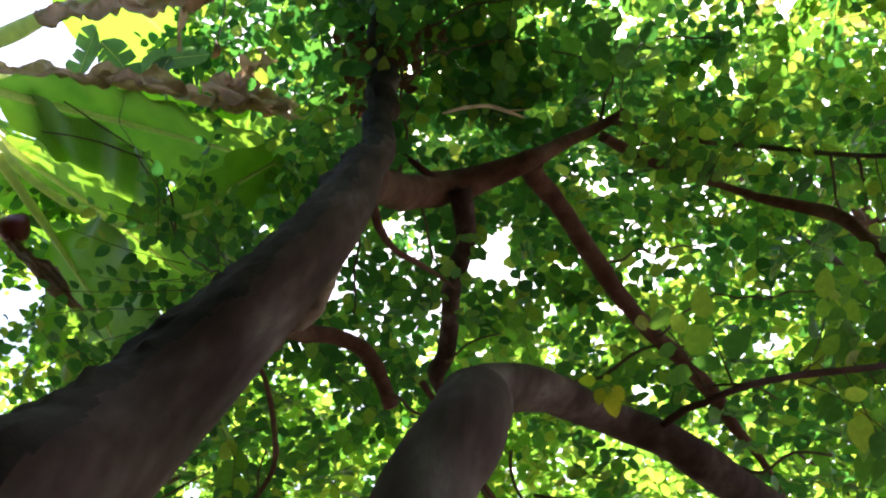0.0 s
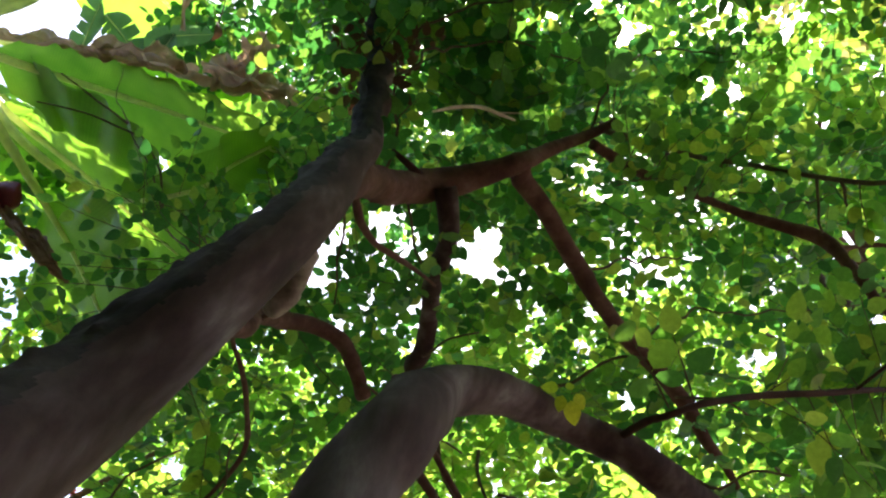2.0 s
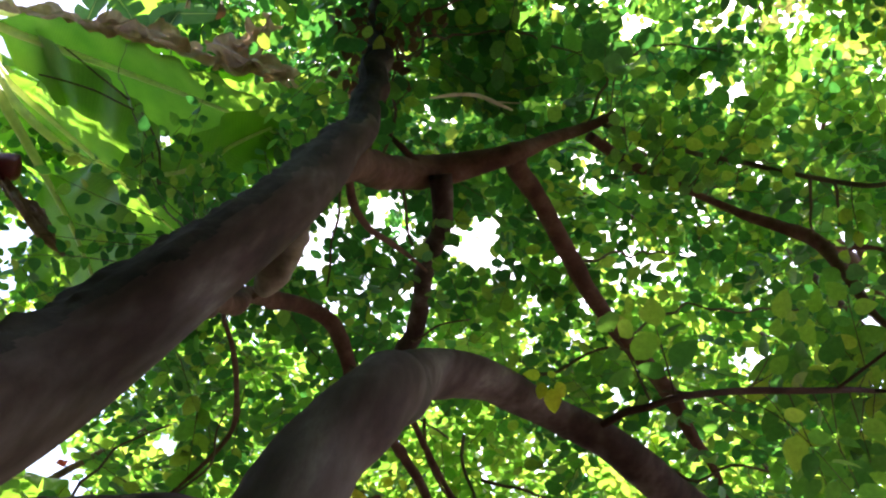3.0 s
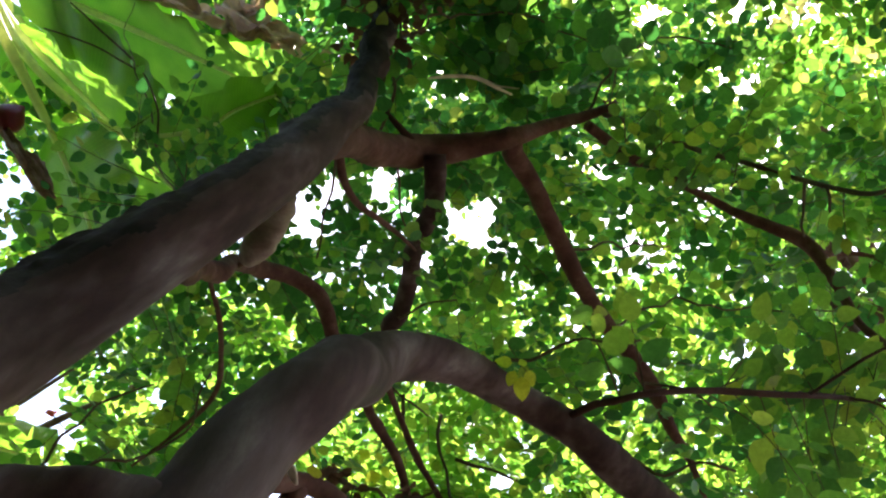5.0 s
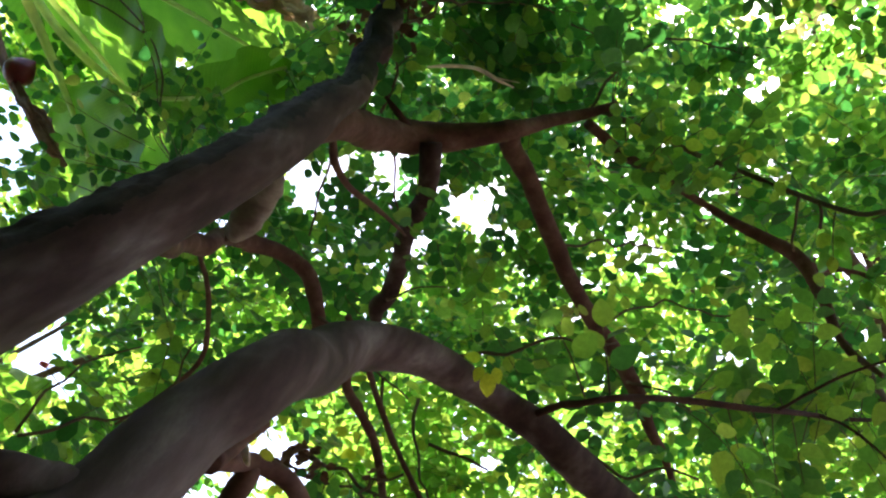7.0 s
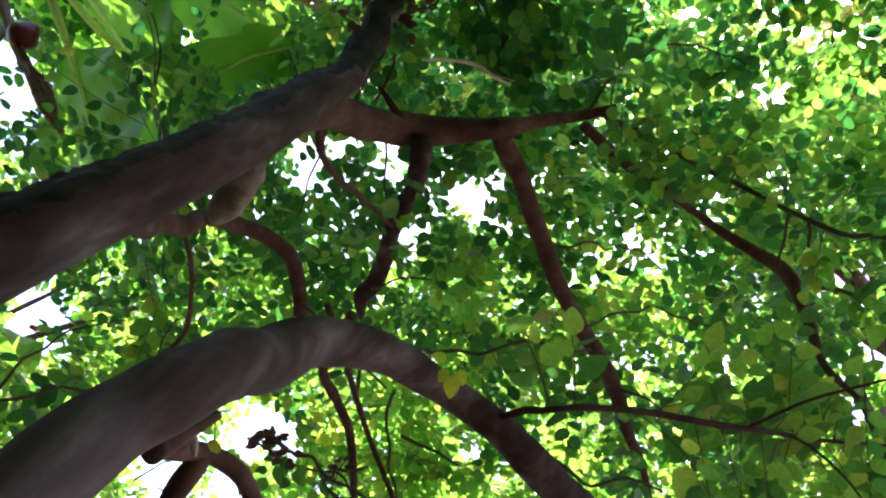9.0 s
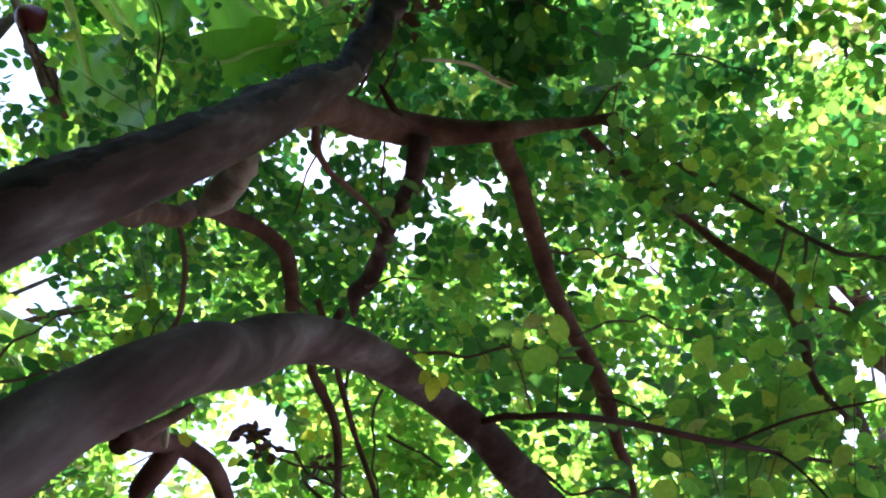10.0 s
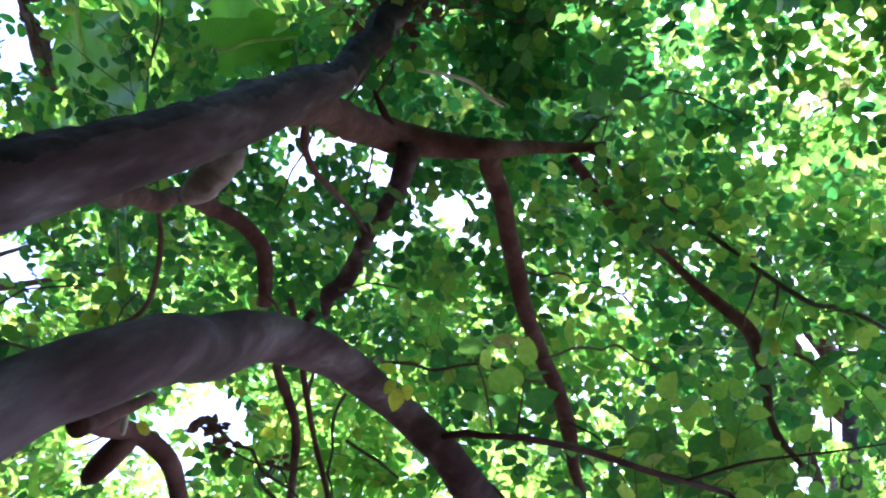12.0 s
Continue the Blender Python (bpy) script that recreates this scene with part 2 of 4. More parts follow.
LIMB = [(-0.206, 1.458, 2.925, 0.045), (-0.157, 1.675, 3.18, 0.0518), (-0.089, 1.877, 3.341, 0.0544), (0.054, 2.003, 3.473, 0.0533),
        (0.206, 2.012, 3.521, 0.043), (0.344, 2.01, 3.571, 0.0322), (0.463, 2.07, 3.696, 0.0233), (0.612, 2.123, 3.815, 0.02), (0.718, 2.109, 3.87, 0.0144)]
CROSS = [(0.335, 2.01, 3.559, 0.036), (0.344, 2.096, 3.565, 0.0381), (0.422, 2.22, 3.554, 0.0336), (0.48, 2.324, 3.511, 0.0337), (0.566, 2.487, 3.473, 0.0335),
         (0.662, 2.648, 3.416, 0.0334), (0.791, 2.843, 3.376, 0.0325), (0.922, 2.981, 3.315, 0.0333), (1.038, 3.095, 3.196, 0.0325), (1.109, 3.199, 3.113, 0.025), (1.194, 3.306, 3.054, 0.018), (1.273, 3.419, 2.947, 0.013), (1.356, 3.540, 2.792, 0.008)]
STEM = [(0.074, 1.952, 3.405, 0.0361), (0.083, 2.021, 3.342, 0.0352), (0.076, 2.114, 3.304, 0.0331), (0.02, 2.302, 3.301, 0.0334), (0.001, 2.493, 3.296, 0.0337),
        (-0.032, 2.644, 3.238, 0.035), (-0.072, 2.703, 3.21, 0.0322), (-0.065, 2.829, 3.184, 0.012)]
ELBOW = [(-0.27, 1.05, 2.36, 0.03), (-0.37, 1.32, 2.47, 0.03), (-0.44, 1.53, 2.58, 0.029), (-0.456, 1.62, 2.66, 0.028), (-0.452, 1.777, 2.763, 0.027), (-0.463, 1.9, 2.885, 0.026),
         (-0.455, 2.086, 3.008, 0.0263), (-0.372, 2.226, 3.08, 0.0265), (-0.286, 2.306, 3.069, 0.0272), (-0.244, 2.369, 3.004, 0.0257), (-0.223, 2.464, 2.952, 0.0239)]
STEM_TWO = [(-0.332, 0.472, 1.394, 0.06), (-0.241, 0.495, 1.503, 0.062), (-0.136, 0.57, 1.591, 0.05), (-0.06, 0.659, 1.703, 0.0455), (-0.024, 0.752, 1.842, 0.0451),
            (0.007, 0.81, 1.918, 0.0459), (0.028, 0.92, 2.016, 0.0472), (0.025, 1.134, 2.138, 0.0518), (0.057, 1.337, 2.287, 0.0499), (0.169, 1.497, 2.375, 0.0451),
            (0.276, 1.661, 2.416, 0.0407), (0.368, 1.765, 2.427, 0.0383), (0.481, 1.836, 2.403, 0.0419), (0.579, 1.931, 2.375, 0.0461), (0.748, 2.164, 2.377, 0.047),
            (0.974, 2.487, 2.416, 0.03)]
SIDE = [(0.415, 1.798, 2.405, 0.0105), (0.454, 1.788, 2.417, 0.0095), (0.511, 1.726, 2.424, 0.0097), (0.545, 1.697, 2.417, 0.0090), (0.638, 1.711, 2.454, 0.0088), (0.821, 1.818, 2.531, 0.0088), (1.019, 1.911, 2.585, 0.0086), (1.219, 2.043, 2.664, 0.0081), (1.473, 2.274, 2.792, 0.0072), (1.81, 2.464, 2.924, 0.0048)]
SIDE_TWIG = [(1.140, 1.990, 2.633, 0.005), (1.150, 1.780, 2.593, 0.0042), (1.232, 1.753, 2.639, 0.004), (1.402, 1.741, 2.722, 0.0035), (1.587, 1.757, 2.827, 0.002)]
SIDE_TWIG_TWO = [(1.330, 2.145, 2.720, 0.0045), (1.297, 1.935, 2.587, 0.004), (1.378, 1.929, 2.517, 0.0035), (1.431, 1.932, 2.448, 0.002)]
RIGHT = [(0.607, 2.091, 3.731, 0.02), (0.792, 2.246, 3.739, 0.019), (0.978, 2.351, 3.734, 0.0165), (1.15, 2.409, 3.687, 0.0155), (1.235, 2.413, 3.635, 0.0195),
         (1.347, 2.407, 3.575, 0.0236), (1.467, 2.404, 3.495, 0.0275), (1.517, 2.38, 3.315, 0.0201), (1.553, 2.358, 3.12, 0.0134), (1.606, 2.253, 2.953, 0.008)]
RIGHT_FORK = [(1.455, 2.41, 3.51, 0.018), (1.55, 2.45, 3.5, 0.013), (1.7, 2.5, 3.55, 0.009), (1.95, 2.6, 3.6, 0.006)]
HANGING = [(-0.367, 1.766, 2.81, 0.0086), (-0.506, 1.974, 2.901, 0.0076), (-0.583, 2.108, 2.957, 0.0076), (-0.597, 2.293, 2.97, 0.0086), (-0.616, 2.48, 2.948, 0.009),
           (-0.666, 2.712, 2.895, 0.0094), (-0.799, 2.852, 2.81, 0.0073), (-0.997, 3.003, 2.714, 0.0043)]
LOWER = [(-0.017, 2.207, 2.849, 0.015), (-0.091, 2.429, 2.759, 0.0153), (-0.046, 2.63, 2.74, 0.0175), (0.013, 2.759, 2.69, 0.0165), (0.067, 2.81, 2.538, 0.0146), (0.127, 2.827, 2.313, 0.0105)]
LONG = [(0.666, 2.122, 3.835, 0.012), (0.932, 2.345, 3.978, 0.0102), (1.077, 2.322, 3.877, 0.0099), (1.197, 2.211, 3.715, 0.0093), (1.33, 2.11, 3.551, 0.0088),
        (1.444, 1.953, 3.353, 0.0081), (1.456, 1.777, 3.223, 0.0073), (1.479, 1.597, 3.054, 0.006), (1.531, 1.432, 2.898, 0.004)]
DEAD = [(-0.185, 1.56, 3.09, 0.0125), (-0.168, 1.626, 3.083, 0.0119), (-0.163, 1.72, 3.067, 0.0116), (-0.134, 1.861, 3.1, 0.0105), (-0.079, 1.972, 3.137, 0.0092), (-0.021, 2.085, 3.17, 0.007), (0.03, 2.2, 3.2, 0.004)]
SPUR = [(-0.029, 0.839, 1.927, 0.027), (-0.095, 1.049, 1.935, 0.018), (-0.116, 1.149, 1.972, 0.0175), (-0.11, 1.269, 2.002, 0.0173), (-0.068, 1.344, 2.035, 0.0172), (-0.012, 1.407, 2.028, 0.0169),
        (0.02, 1.486, 1.994, 0.0171), (0.047, 1.638, 1.962, 0.012)]
LOWER_TWO = [(-0.1, 2.2, 2.86, 0.0108), (-0.038, 2.346, 2.8, 0.0107), (0.021, 2.503, 2.728, 0.0105), (0.107, 2.643, 2.62, 0.0098), (0.214, 2.727, 2.484, 0.009), (0.294, 2.771, 2.326, 0.0058)]
PLATE = [(-0.262, 1.565, 2.86, 0.02), (-0.285, 1.615, 2.852, 0.035), (-0.32, 1.68, 2.845, 0.042), (-0.36, 1.735, 2.82, 0.038), (-0.395, 1.78, 2.81, 0.02)]
SPUR_LOBE = [(-0.075, 1.34, 2.03, 0.016), (-0.08, 1.34, 2.01, 0.021), (-0.1, 1.36, 1.975, 0.022), (-0.114, 1.378, 1.95, 0.018), (-0.12, 1.388, 1.94, 0.008)]
SPUR_STUB = [(-0.097, 1.145, 1.951, 0.018), (-0.085, 1.225, 2.014, 0.0115), (-0.061, 1.289, 2.086, 0.0096)]

SADDLE = [(-0.4, 0.5, 1.59, 0.04), (-0.29, 0.548, 1.66, 0.03), (-0.215, 0.578, 1.694, 0.022), (-0.162, 0.603, 1.718, 0.02), (-0.122, 0.618, 1.724, 0.023), (-0.08, 0.645, 1.722, 0.026), (-0.058, 0.664, 1.738, 0.021), (-0.034, 0.73, 1.812, 0.01)]

tree = thing("tree", (-0.42, 0.32, 0), "leaning smooth-barked tree with arching limbs and oval green leaves", "tree")


def tree_part(name, pts, mat, label="", parent=None, **kw):
    ob = limb(name, pts, mat, None, label, **kw)
    if parent is None:
        return keep_world(ob, tree)
    ob.parent = parent
    return ob


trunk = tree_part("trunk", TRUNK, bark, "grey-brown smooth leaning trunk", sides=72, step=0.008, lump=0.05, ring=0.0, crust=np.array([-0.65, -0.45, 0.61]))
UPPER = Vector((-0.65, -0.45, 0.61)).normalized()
# darker bark: rough crust, and the shade painted on the upper side and leader
trunk.data.materials.append(bark_crust_shade)
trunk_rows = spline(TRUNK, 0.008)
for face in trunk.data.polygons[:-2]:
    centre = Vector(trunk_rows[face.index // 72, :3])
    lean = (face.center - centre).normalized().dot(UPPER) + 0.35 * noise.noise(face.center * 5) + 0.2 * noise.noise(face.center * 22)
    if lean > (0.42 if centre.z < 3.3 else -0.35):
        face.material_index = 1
tree_part("second_stem", STEM_TWO, bark, "grey arching stem bent over at a knee", sides=28, step=0.02, lump=0.08, ring=0.04)
knee = spline(STEM_TWO, 0.006)
k = int(0.535 * len(knee))
v, f = tube_data(knee[k - 3:k + 4], 40, 0.16, 3.0)
keep_world(link_mesh("ring_scar", v, f, bark_pale, None, "pale ring scar on the bent stem"), tree)
tree_part("saddle", SADDLE, bark, "swollen crotch between trunk and second stem", sides=40, step=0.005, lump=0.5, ring=0.2)
# pale colour on this bump stands in for a sunlit patch
tree_part("mark", [(-0.157, 0.597, 1.727, 0.006), (-0.145, 0.6, 1.728, 0.011), (-0.133, 0.604, 1.728, 0.012), (-0.124, 0.607, 1.724, 0.007)], bark_pale, "small bump in the crotch, painted pale as a sunlit patch", sides=16, step=0.004, lump=0.5, ring=0.0)
tree_part("limb", LIMB, bark_red, "reddish-brown level limb", sides=24, step=0.02)
for pts, lab in ((CROSS, "reddish drooping branch"), (ELBOW, "branch bent like an elbow"), (RIGHT, ""), (RIGHT_FORK, ""),
                 (HANGING, ""), (LOWER, ""), (LOWER_TWO, ""), (SPUR, "short hooked spur"), (SPUR_LOBE, "blunt dark lobe below the spur"), (SPUR_STUB, "sawn stub")):
    tree_part("branch", pts, bark_red, lab, sides=14, step=0.02)
tree_part("branch", [(0.03, 1.96, 3.43, 0.012), (-0.015, 1.9, 3.43, 0.012), (-0.05, 1.872, 3.45, 0.011), (-0.089, 1.854, 3.485, 0.007)], bark_dark, "short dark stub", sides=12, step=0.015)
tree_part("branch", STEM, bark, "straight dark brown branch", sides=14, step=0.02)
for pts, skin in ((SIDE, bark_dark), (SIDE_TWIG, bark_dark), (SIDE_TWIG_TWO, bark_dark), (LONG, twig_bark), (DEAD, bark_red)):
    tree_part("branch", pts, skin, "", sides=10, step=0.03, lump=0.08)


tree_part("branch_collar", PLATE, bark_pale, "pale healed bark where the elbow branch joins", sides=24, step=0.006, lump=0.5, ring=0.0)
tree_part("splinter", [(-0.082, 1.276, 2.034, 0.006), (-0.074, 1.268, 2.016, 0.0065), (-0.065, 1.26, 1.999, 0.003)], dead_wood, "pale torn splinter of wood", sides=8, step=0.006, lump=0.3, ring=0.0)
# the elbow branch ends in a pale saw cut
v, f = tube_data(np.array([(-0.2245, 2.46, 2.954, 0.0225), (-0.2225, 2.469, 2.949, 0.022)]), 16)
keep_world(link_mesh("cut_face", v, f, dead_wood, None, "pale sawn wood", False), tree)

# ---- foliage ----
OVAL = np.array([(0, 0, 0), (0.33, 0, 0.0), (0.68, 0, -0.01), (1, 0, -0.06),
                 (0.11, 0.22, 0.04), (0.45, 0.36, 0.06), (0.82, 0.25, 0.02),
                 (0.11, -0.22, 0.04), (0.45, -0.36, 0.06), (0.82, -0.25, 0.02)])
OVAL_F = np.array([(0, 1, 4), (1, 5, 4), (1, 2, 5), (2, 6, 5), (2, 3, 6), (0, 7, 1), (1, 7, 8), (1, 8, 2), (2, 8, 9), (2, 9, 3)])


def clear(p):
    """Where no leaves are placed, to fit the camera's view: the open room before the limbs, the banana's own space, and
    the gaps to the sky (bearing, height and radius in degrees from about the camera's spot).
    """
    rel = p - np.array([0.1, 0.0, 1.5])
    d = np.linalg.norm(rel, axis=1)
    az = np.degrees(np.arctan2(rel[:, 0], rel[:, 1]))
    el = np.degrees(np.arcsin(rel[:, 2] / d))
    room = np.interp(az, [-30, -16, 2, 10, 20, 30, 40], [3.2, 3.2, 3.4, 3.7, 3.9, 3.6, 3.3])
    out = (d < room) & (el > -5)
    out |= (az < -21.5 + 0.15 * (el - 40)) & (el > 33) & (d < 5.4)
    return out | in_gap(p)


def in_gap(p, share=1.0):
    rel = p - np.array([0.1, 0.0, 1.5])
    az = np.degrees(np.arctan2(rel[:, 0], rel[:, 1]))
    el = np.degrees(np.arcsin(rel[:, 2] / np.linalg.norm(rel, axis=1)))
    out = np.zeros(len(p), bool)
    for a, e, r in GAPS + SLITS:
        u, v = (az - a) * np.cos(np.radians(el)), el - e
        turn = np.arctan2(v, u)
        out |= np.hypot(u, v) < r * share * (1 + 0.3 * np.sin(3 * turn + 2 * a) + 0.2 * np.sin(7 * turn + e))
    return out


# sky gaps and slits, set where the camera sees them
GAPS = [(2.5, 39.8, 2.2), (5.5, 38, 1.1), (-6.2, 42, 1.06), (-12.9, 39.3, 2.21), (-9.5, 41.2, 0.79), (31, 35, 1.42), (27.5, 46.4, 0.79), (19.8, 52.4, 1.06), (-20, 44, 0.79), (-17.2, 41.7, 0.79), (23, 30, 0.79), (11, 35, 0.79),
        (-27, 22.2, 2.55), (-15.8, 16.4, 2.2), (-11, 20.5, 2.4), (-20, 25, 0.88), (33, 30.5, 1.06), (16, 30, 0.79), (-39, 50.3, 1.8), (-9.7, 20.5, 1.9), (-11.5, 16.8, 1.5), (30.9, 30.4, 0.9), (30.2, 26.6, 0.9), (4.6, 22.6, 0.9),
        (25.2, 47.6, 0.8)]
SLITS = [(32.8, 42.6, 0.7), (-33, 31.7, 0.75), (2.6, 24.3, 0.44), (0, 22, 0.44), (-5.4, 18.6, 0.7), (-9, 38, 0.62), (-7, 36.3, 0.44), (-4.4, 40, 0.62), (-10, 35, 0.53), (8.9, 39.6, 0.62), (-3, 37.4, 0.44), (0.5, 35.6, 0.35),
        (10.5, 33, 0.44), (-0.9, 23.8, 0.53), (32.2, 26.8, 0.6), (12.9, 28.9, 0.7), (15.7, 35.5, 0.4), (1, 33.7, 0.5)]


def sprays(count, low, high, size, keep, clump=0.0, scale=0.9, trim=None):
    """Leafy shoots: rows of leaf places, leaf axes, leaf normals and sizes, and the shoots' own stalks."""
    rng = np.random.default_rng(int(count + 1e4 * size + 1e3 * abs(low[0]) + 1e2 * low[2]))
    p = rng.uniform(low, high, (count, 3))
    if clump:
        field = np.array([noise.noise(Vector(q * scale)) for q in p])
        p = p[field > clump]
    p = p[keep(p)]
    n = len(p)
    yaw, pit = rng.uniform(0, 2 * np.pi, n), rng.normal(-0.35, 0.4, n)
    ax = np.stack([np.cos(yaw) * np.cos(pit), np.sin(yaw) * np.cos(pit), np.sin(pit)], 1)
    up = np.array([0.1, 0.4, 0.9]) + rng.normal(0, 0.42, (n, 3))
    side = np.cross(up, ax)
    side /= np.linalg.norm(side, axis=1)[:, None]
    nor = np.cross(ax, side)
    per = 9
    step = size * 0.52
    places, axes, norms, sizes = [], [], [], []
    for k in range(per):
        s = -1 if k % 2 else 1
        along = (k - per / 2) * step
        sag = -0.25 * (k / per) ** 2 * step * per * 0.5
        q = p + ax * along + np.array([0, 0, 1.0]) * sag
        a = ax * 0.62 + side * s * 0.78 + rng.normal(0, 0.16, (n, 3)) if k < per - 1 else ax + rng.normal(0, 0.1, (n, 3))
        a[:, 2] -= 0.12
        m = nor + rng.normal(0, 0.3, (n, 3))
        places.append(q), axes.append(a), norms.append(m)
        sizes.append(size * rng.uniform(0.72, 1.2, n) * (0.8 + 0.3 * math.sin(math.pi * (k + 1) / (per + 1))))
    places, axes, norms, sizes = (np.concatenate(q) for q in (places, axes, norms, sizes))
    open_sky = in_gap(places + axes * 0.5 * sizes[:, None], 0.8) & (rng.random(len(places)) < 0.78)
    if trim:
        open_sky |= trim(places + axes * 0.5 * sizes[:, None])
    places, axes, norms, sizes = (q[~open_sky] for q in (places, axes, norms, sizes))
    stalks = (p - ax * step * per / 2, p + ax * step * (per / 2 - 1) + np.array([0, 0, -0.12 * step * per]))
    return places, axes, norms, sizes, stalks


def leaf_axes(ax, nor):
    x = ax / np.linalg.norm(ax, axis=1)[:, None]
    y = np.cross(nor, x)
    y /= np.linalg.norm(y, axis=1)[:, None]
    return x, y, np.cross(x, y)


def fast_mesh(name, verts, tris, mat):
    me = bpy.data.meshes.new(name)
    me.vertices.add(len(verts))
    me.vertices.foreach_set("co", verts.astype(np.float32).ravel())
    me.loops.add(tris.size)
    me.loops.foreach_set("vertex_index", tris.astype(np.int32).ravel())
    me.polygons.add(len(tris))
    me.polygons.foreach_set("loop_start", np.arange(0, tris.size, 3, dtype=np.int32))
    me.polygons.foreach_set("use_smooth", np.ones(len(tris), dtype=bool))
    me.materials.append(mat)
    me.update(calc_edges=True)
    return me


def leaf_mass(name, rows, mat, wide=1.0):
    pl, ax, nor, size, _ = rows
    x, y, z = leaf_axes(ax, nor)
    t = OVAL
    v = pl[:, None] + size[:, None, None] * (x[:, None] * t[None, :, :1] + y[:, None] * t[None, :, 1:2] * wide + z[:, None] * t[None, :, 2:])
    f = OVAL_F[None] + (np.arange(len(pl)) * len(t))[:, None, None]
    return fast_mesh(name, v.reshape(-1, 3), f.reshape(-1, 3), mat)


def stalk_mass(name, stalks, radius, mat):
    a, b = stalks
    d = b - a
    d /= np.linalg.norm(d, axis=1)[:, None]
    u = np.cross(d, [0.3, 0.1, 1.0])
    u /= np.linalg.norm(u, axis=1)[:, None]
    w = np.cross(d, u)
    ring = [u * math.cos(k) + w * math.sin(k) for k in (0, 2.094, 4.189)]
    v = np.stack([a + r * radius for r in ring] + [b + r * radius * 0.5 for r in ring], 1)
    f = np.array([(0, 1, 4), (0, 4, 3), (1, 2, 5), (1, 5, 4), (2, 0, 3), (2, 3, 5)])[None] + (np.arange(len(a)) * 6)[:, None, None]
    return fast_mesh(name, v.reshape(-1, 3), f.reshape(-1, 3), mat)


def crown_of(parent, rows, mat, label, wide=1.0, twig_radius=0.0022):
    c = keep_world(new("crown", leaf_mass("crown", rows, mat, wide)), parent)
    tagged(c, label, kind="stuff")
    t = keep_world(new("brushwood", stalk_mass("brushwood", rows[4], twig_radius, twig_bark)), parent)
    tagged(t, "thin dark brushwood", kind="stuff")


# bearings and heights around the camera's view
def view_side(p):
    rel = p - np.array([0.1, 0.0, 1.5])
    az = np.degrees(np.arctan2(rel[:, 0], rel[:, 1]))
    el = np.degrees(np.arcsin(rel[:, 2] / np.linalg.norm(rel, axis=1)))
    return (abs(az) < 52) & (el > 8) & (el < 82)


def in_cone(p, a, e, r):
    rel = p - np.array([0.1, 0.0, 1.5])
    az = np.degrees(np.arctan2(rel[:, 0], rel[:, 1]))
    el = np.degrees(np.arcsin(rel[:, 2] / np.linalg.norm(rel, axis=1)))
    return np.hypot(az - a, el - e) < r


def below(p):
    """The part of the room in the camera's view, where big overhead leaves are cut away."""
    rel = p - np.array([0.1, 0.0, 1.5])
    az = np.degrees(np.arctan2(rel[:, 0], rel[:, 1]))
    el = np.degrees(np.arcsin(rel[:, 2] / np.linalg.norm(rel, axis=1)))
    return (abs(az) < 56) & (el > 5) & (el < 67)


def straight_above(p):
    rel = p - np.array([0.1, 0.0, 1.5])
    return rel[:, 2] / np.linalg.norm(rel, axis=1) > math.sin(radians(69))


def thin(p):
    """Thins the crown on its outer side, low down, and in cones fitted to the camera's view."""
    rise = (p[:, 2] - 1.5) / np.linalg.norm(p[:, :2], axis=1)
    side = np.abs(p[:, 0] / p[:, 1] - 0.03) < 0.25
    centre = in_cone(p, -4, 38, 8)
    open_spot = in_cone(p, 4.4, 32.8, 2.6) | in_cone(p, -4, 24.5, 3.0) | in_cone(p, 3, 22, 3.5)
    return ~open_spot & (rng.random(len(p)) > np.clip((p[:, 0] - 0.9) * 0.45, 0.0, 0.5) + 0.45 * (rise < 0.55) + 0.4 * (side & (rise < 0.56)) + 0.28 * centre)


rng = np.random.default_rng(5)
crown_of(tree, sprays(3300, (-2.6, 0.7, 1.9), (3.6, 4.9, 5.4), 0.084, lambda p: ~clear(p) & view_side(p) & thin(p), -0.12, 1.3),
         leaf_green, "dense crown of oval green leaves")
crown_of(tree, sprays(4200, (-2.6, 0.7, 1.9), (3.6, 4.9, 5.4), 0.064, lambda p: ~clear(p) & view_side(p) & thin(p), -0.12, 1.3),
         leaf_green, "crown of smaller oval green leaves")
crown_of(tree, sprays(210, (-0.7, 1.3, 3.95), (1.5, 3.1, 5.6), 0.07, lambda p: ~clear(p), -0.3, 1.6), leaf_green, "thick dark crown of oval leaves above the limb")
crown_of(tree, sprays(1350, (1.2, 1.2, 4.2), (4.2, 4.0, 6.0), 0.07, lambda p: ~clear(p), -0.05, 1.3), leaf_far, "lighter outer crown of yellow-green leaves")
crown_of(tree, sprays(75, (-1.3, 2.9, 2.85), (-0.05, 4.3, 4.1), 0.07, lambda p: ~clear(p)), leaf_green, "dark crown of oval leaves behind the trunk")
crown_of(tree, sprays(10, (1.5, 1.8, 4.35), (2.2, 2.5, 4.9), 0.07, lambda p: p[:, 2] > 0), leaf_tan, "tan fading leaves at the crown's edge")
crown_of(tree, sprays(45, (-0.6, 1.6, 3.95), (0.1, 3.0, 5.4), 0.07, lambda p: ~clear(p)), leaf_green, "dark crown of oval leaves round the leader")
crown_of(tree, sprays(22, (-0.25, 2.0, 4.7), (0.35, 2.8, 5.5), 0.1, lambda p: p[:, 2] > 0), leaf_green, "crown of oval leaves at the top")
# added above the view to shade the trunk and stop its sun spots
crown_of(tree, sprays(3600, (-3.2, -0.2, 3.4), (2.4, 2.6, 5.8), 0.16, lambda p: straight_above(p), -0.5, 1.0, below), leaf_green, "unseen thick crown of oval leaves straight above, for shade")
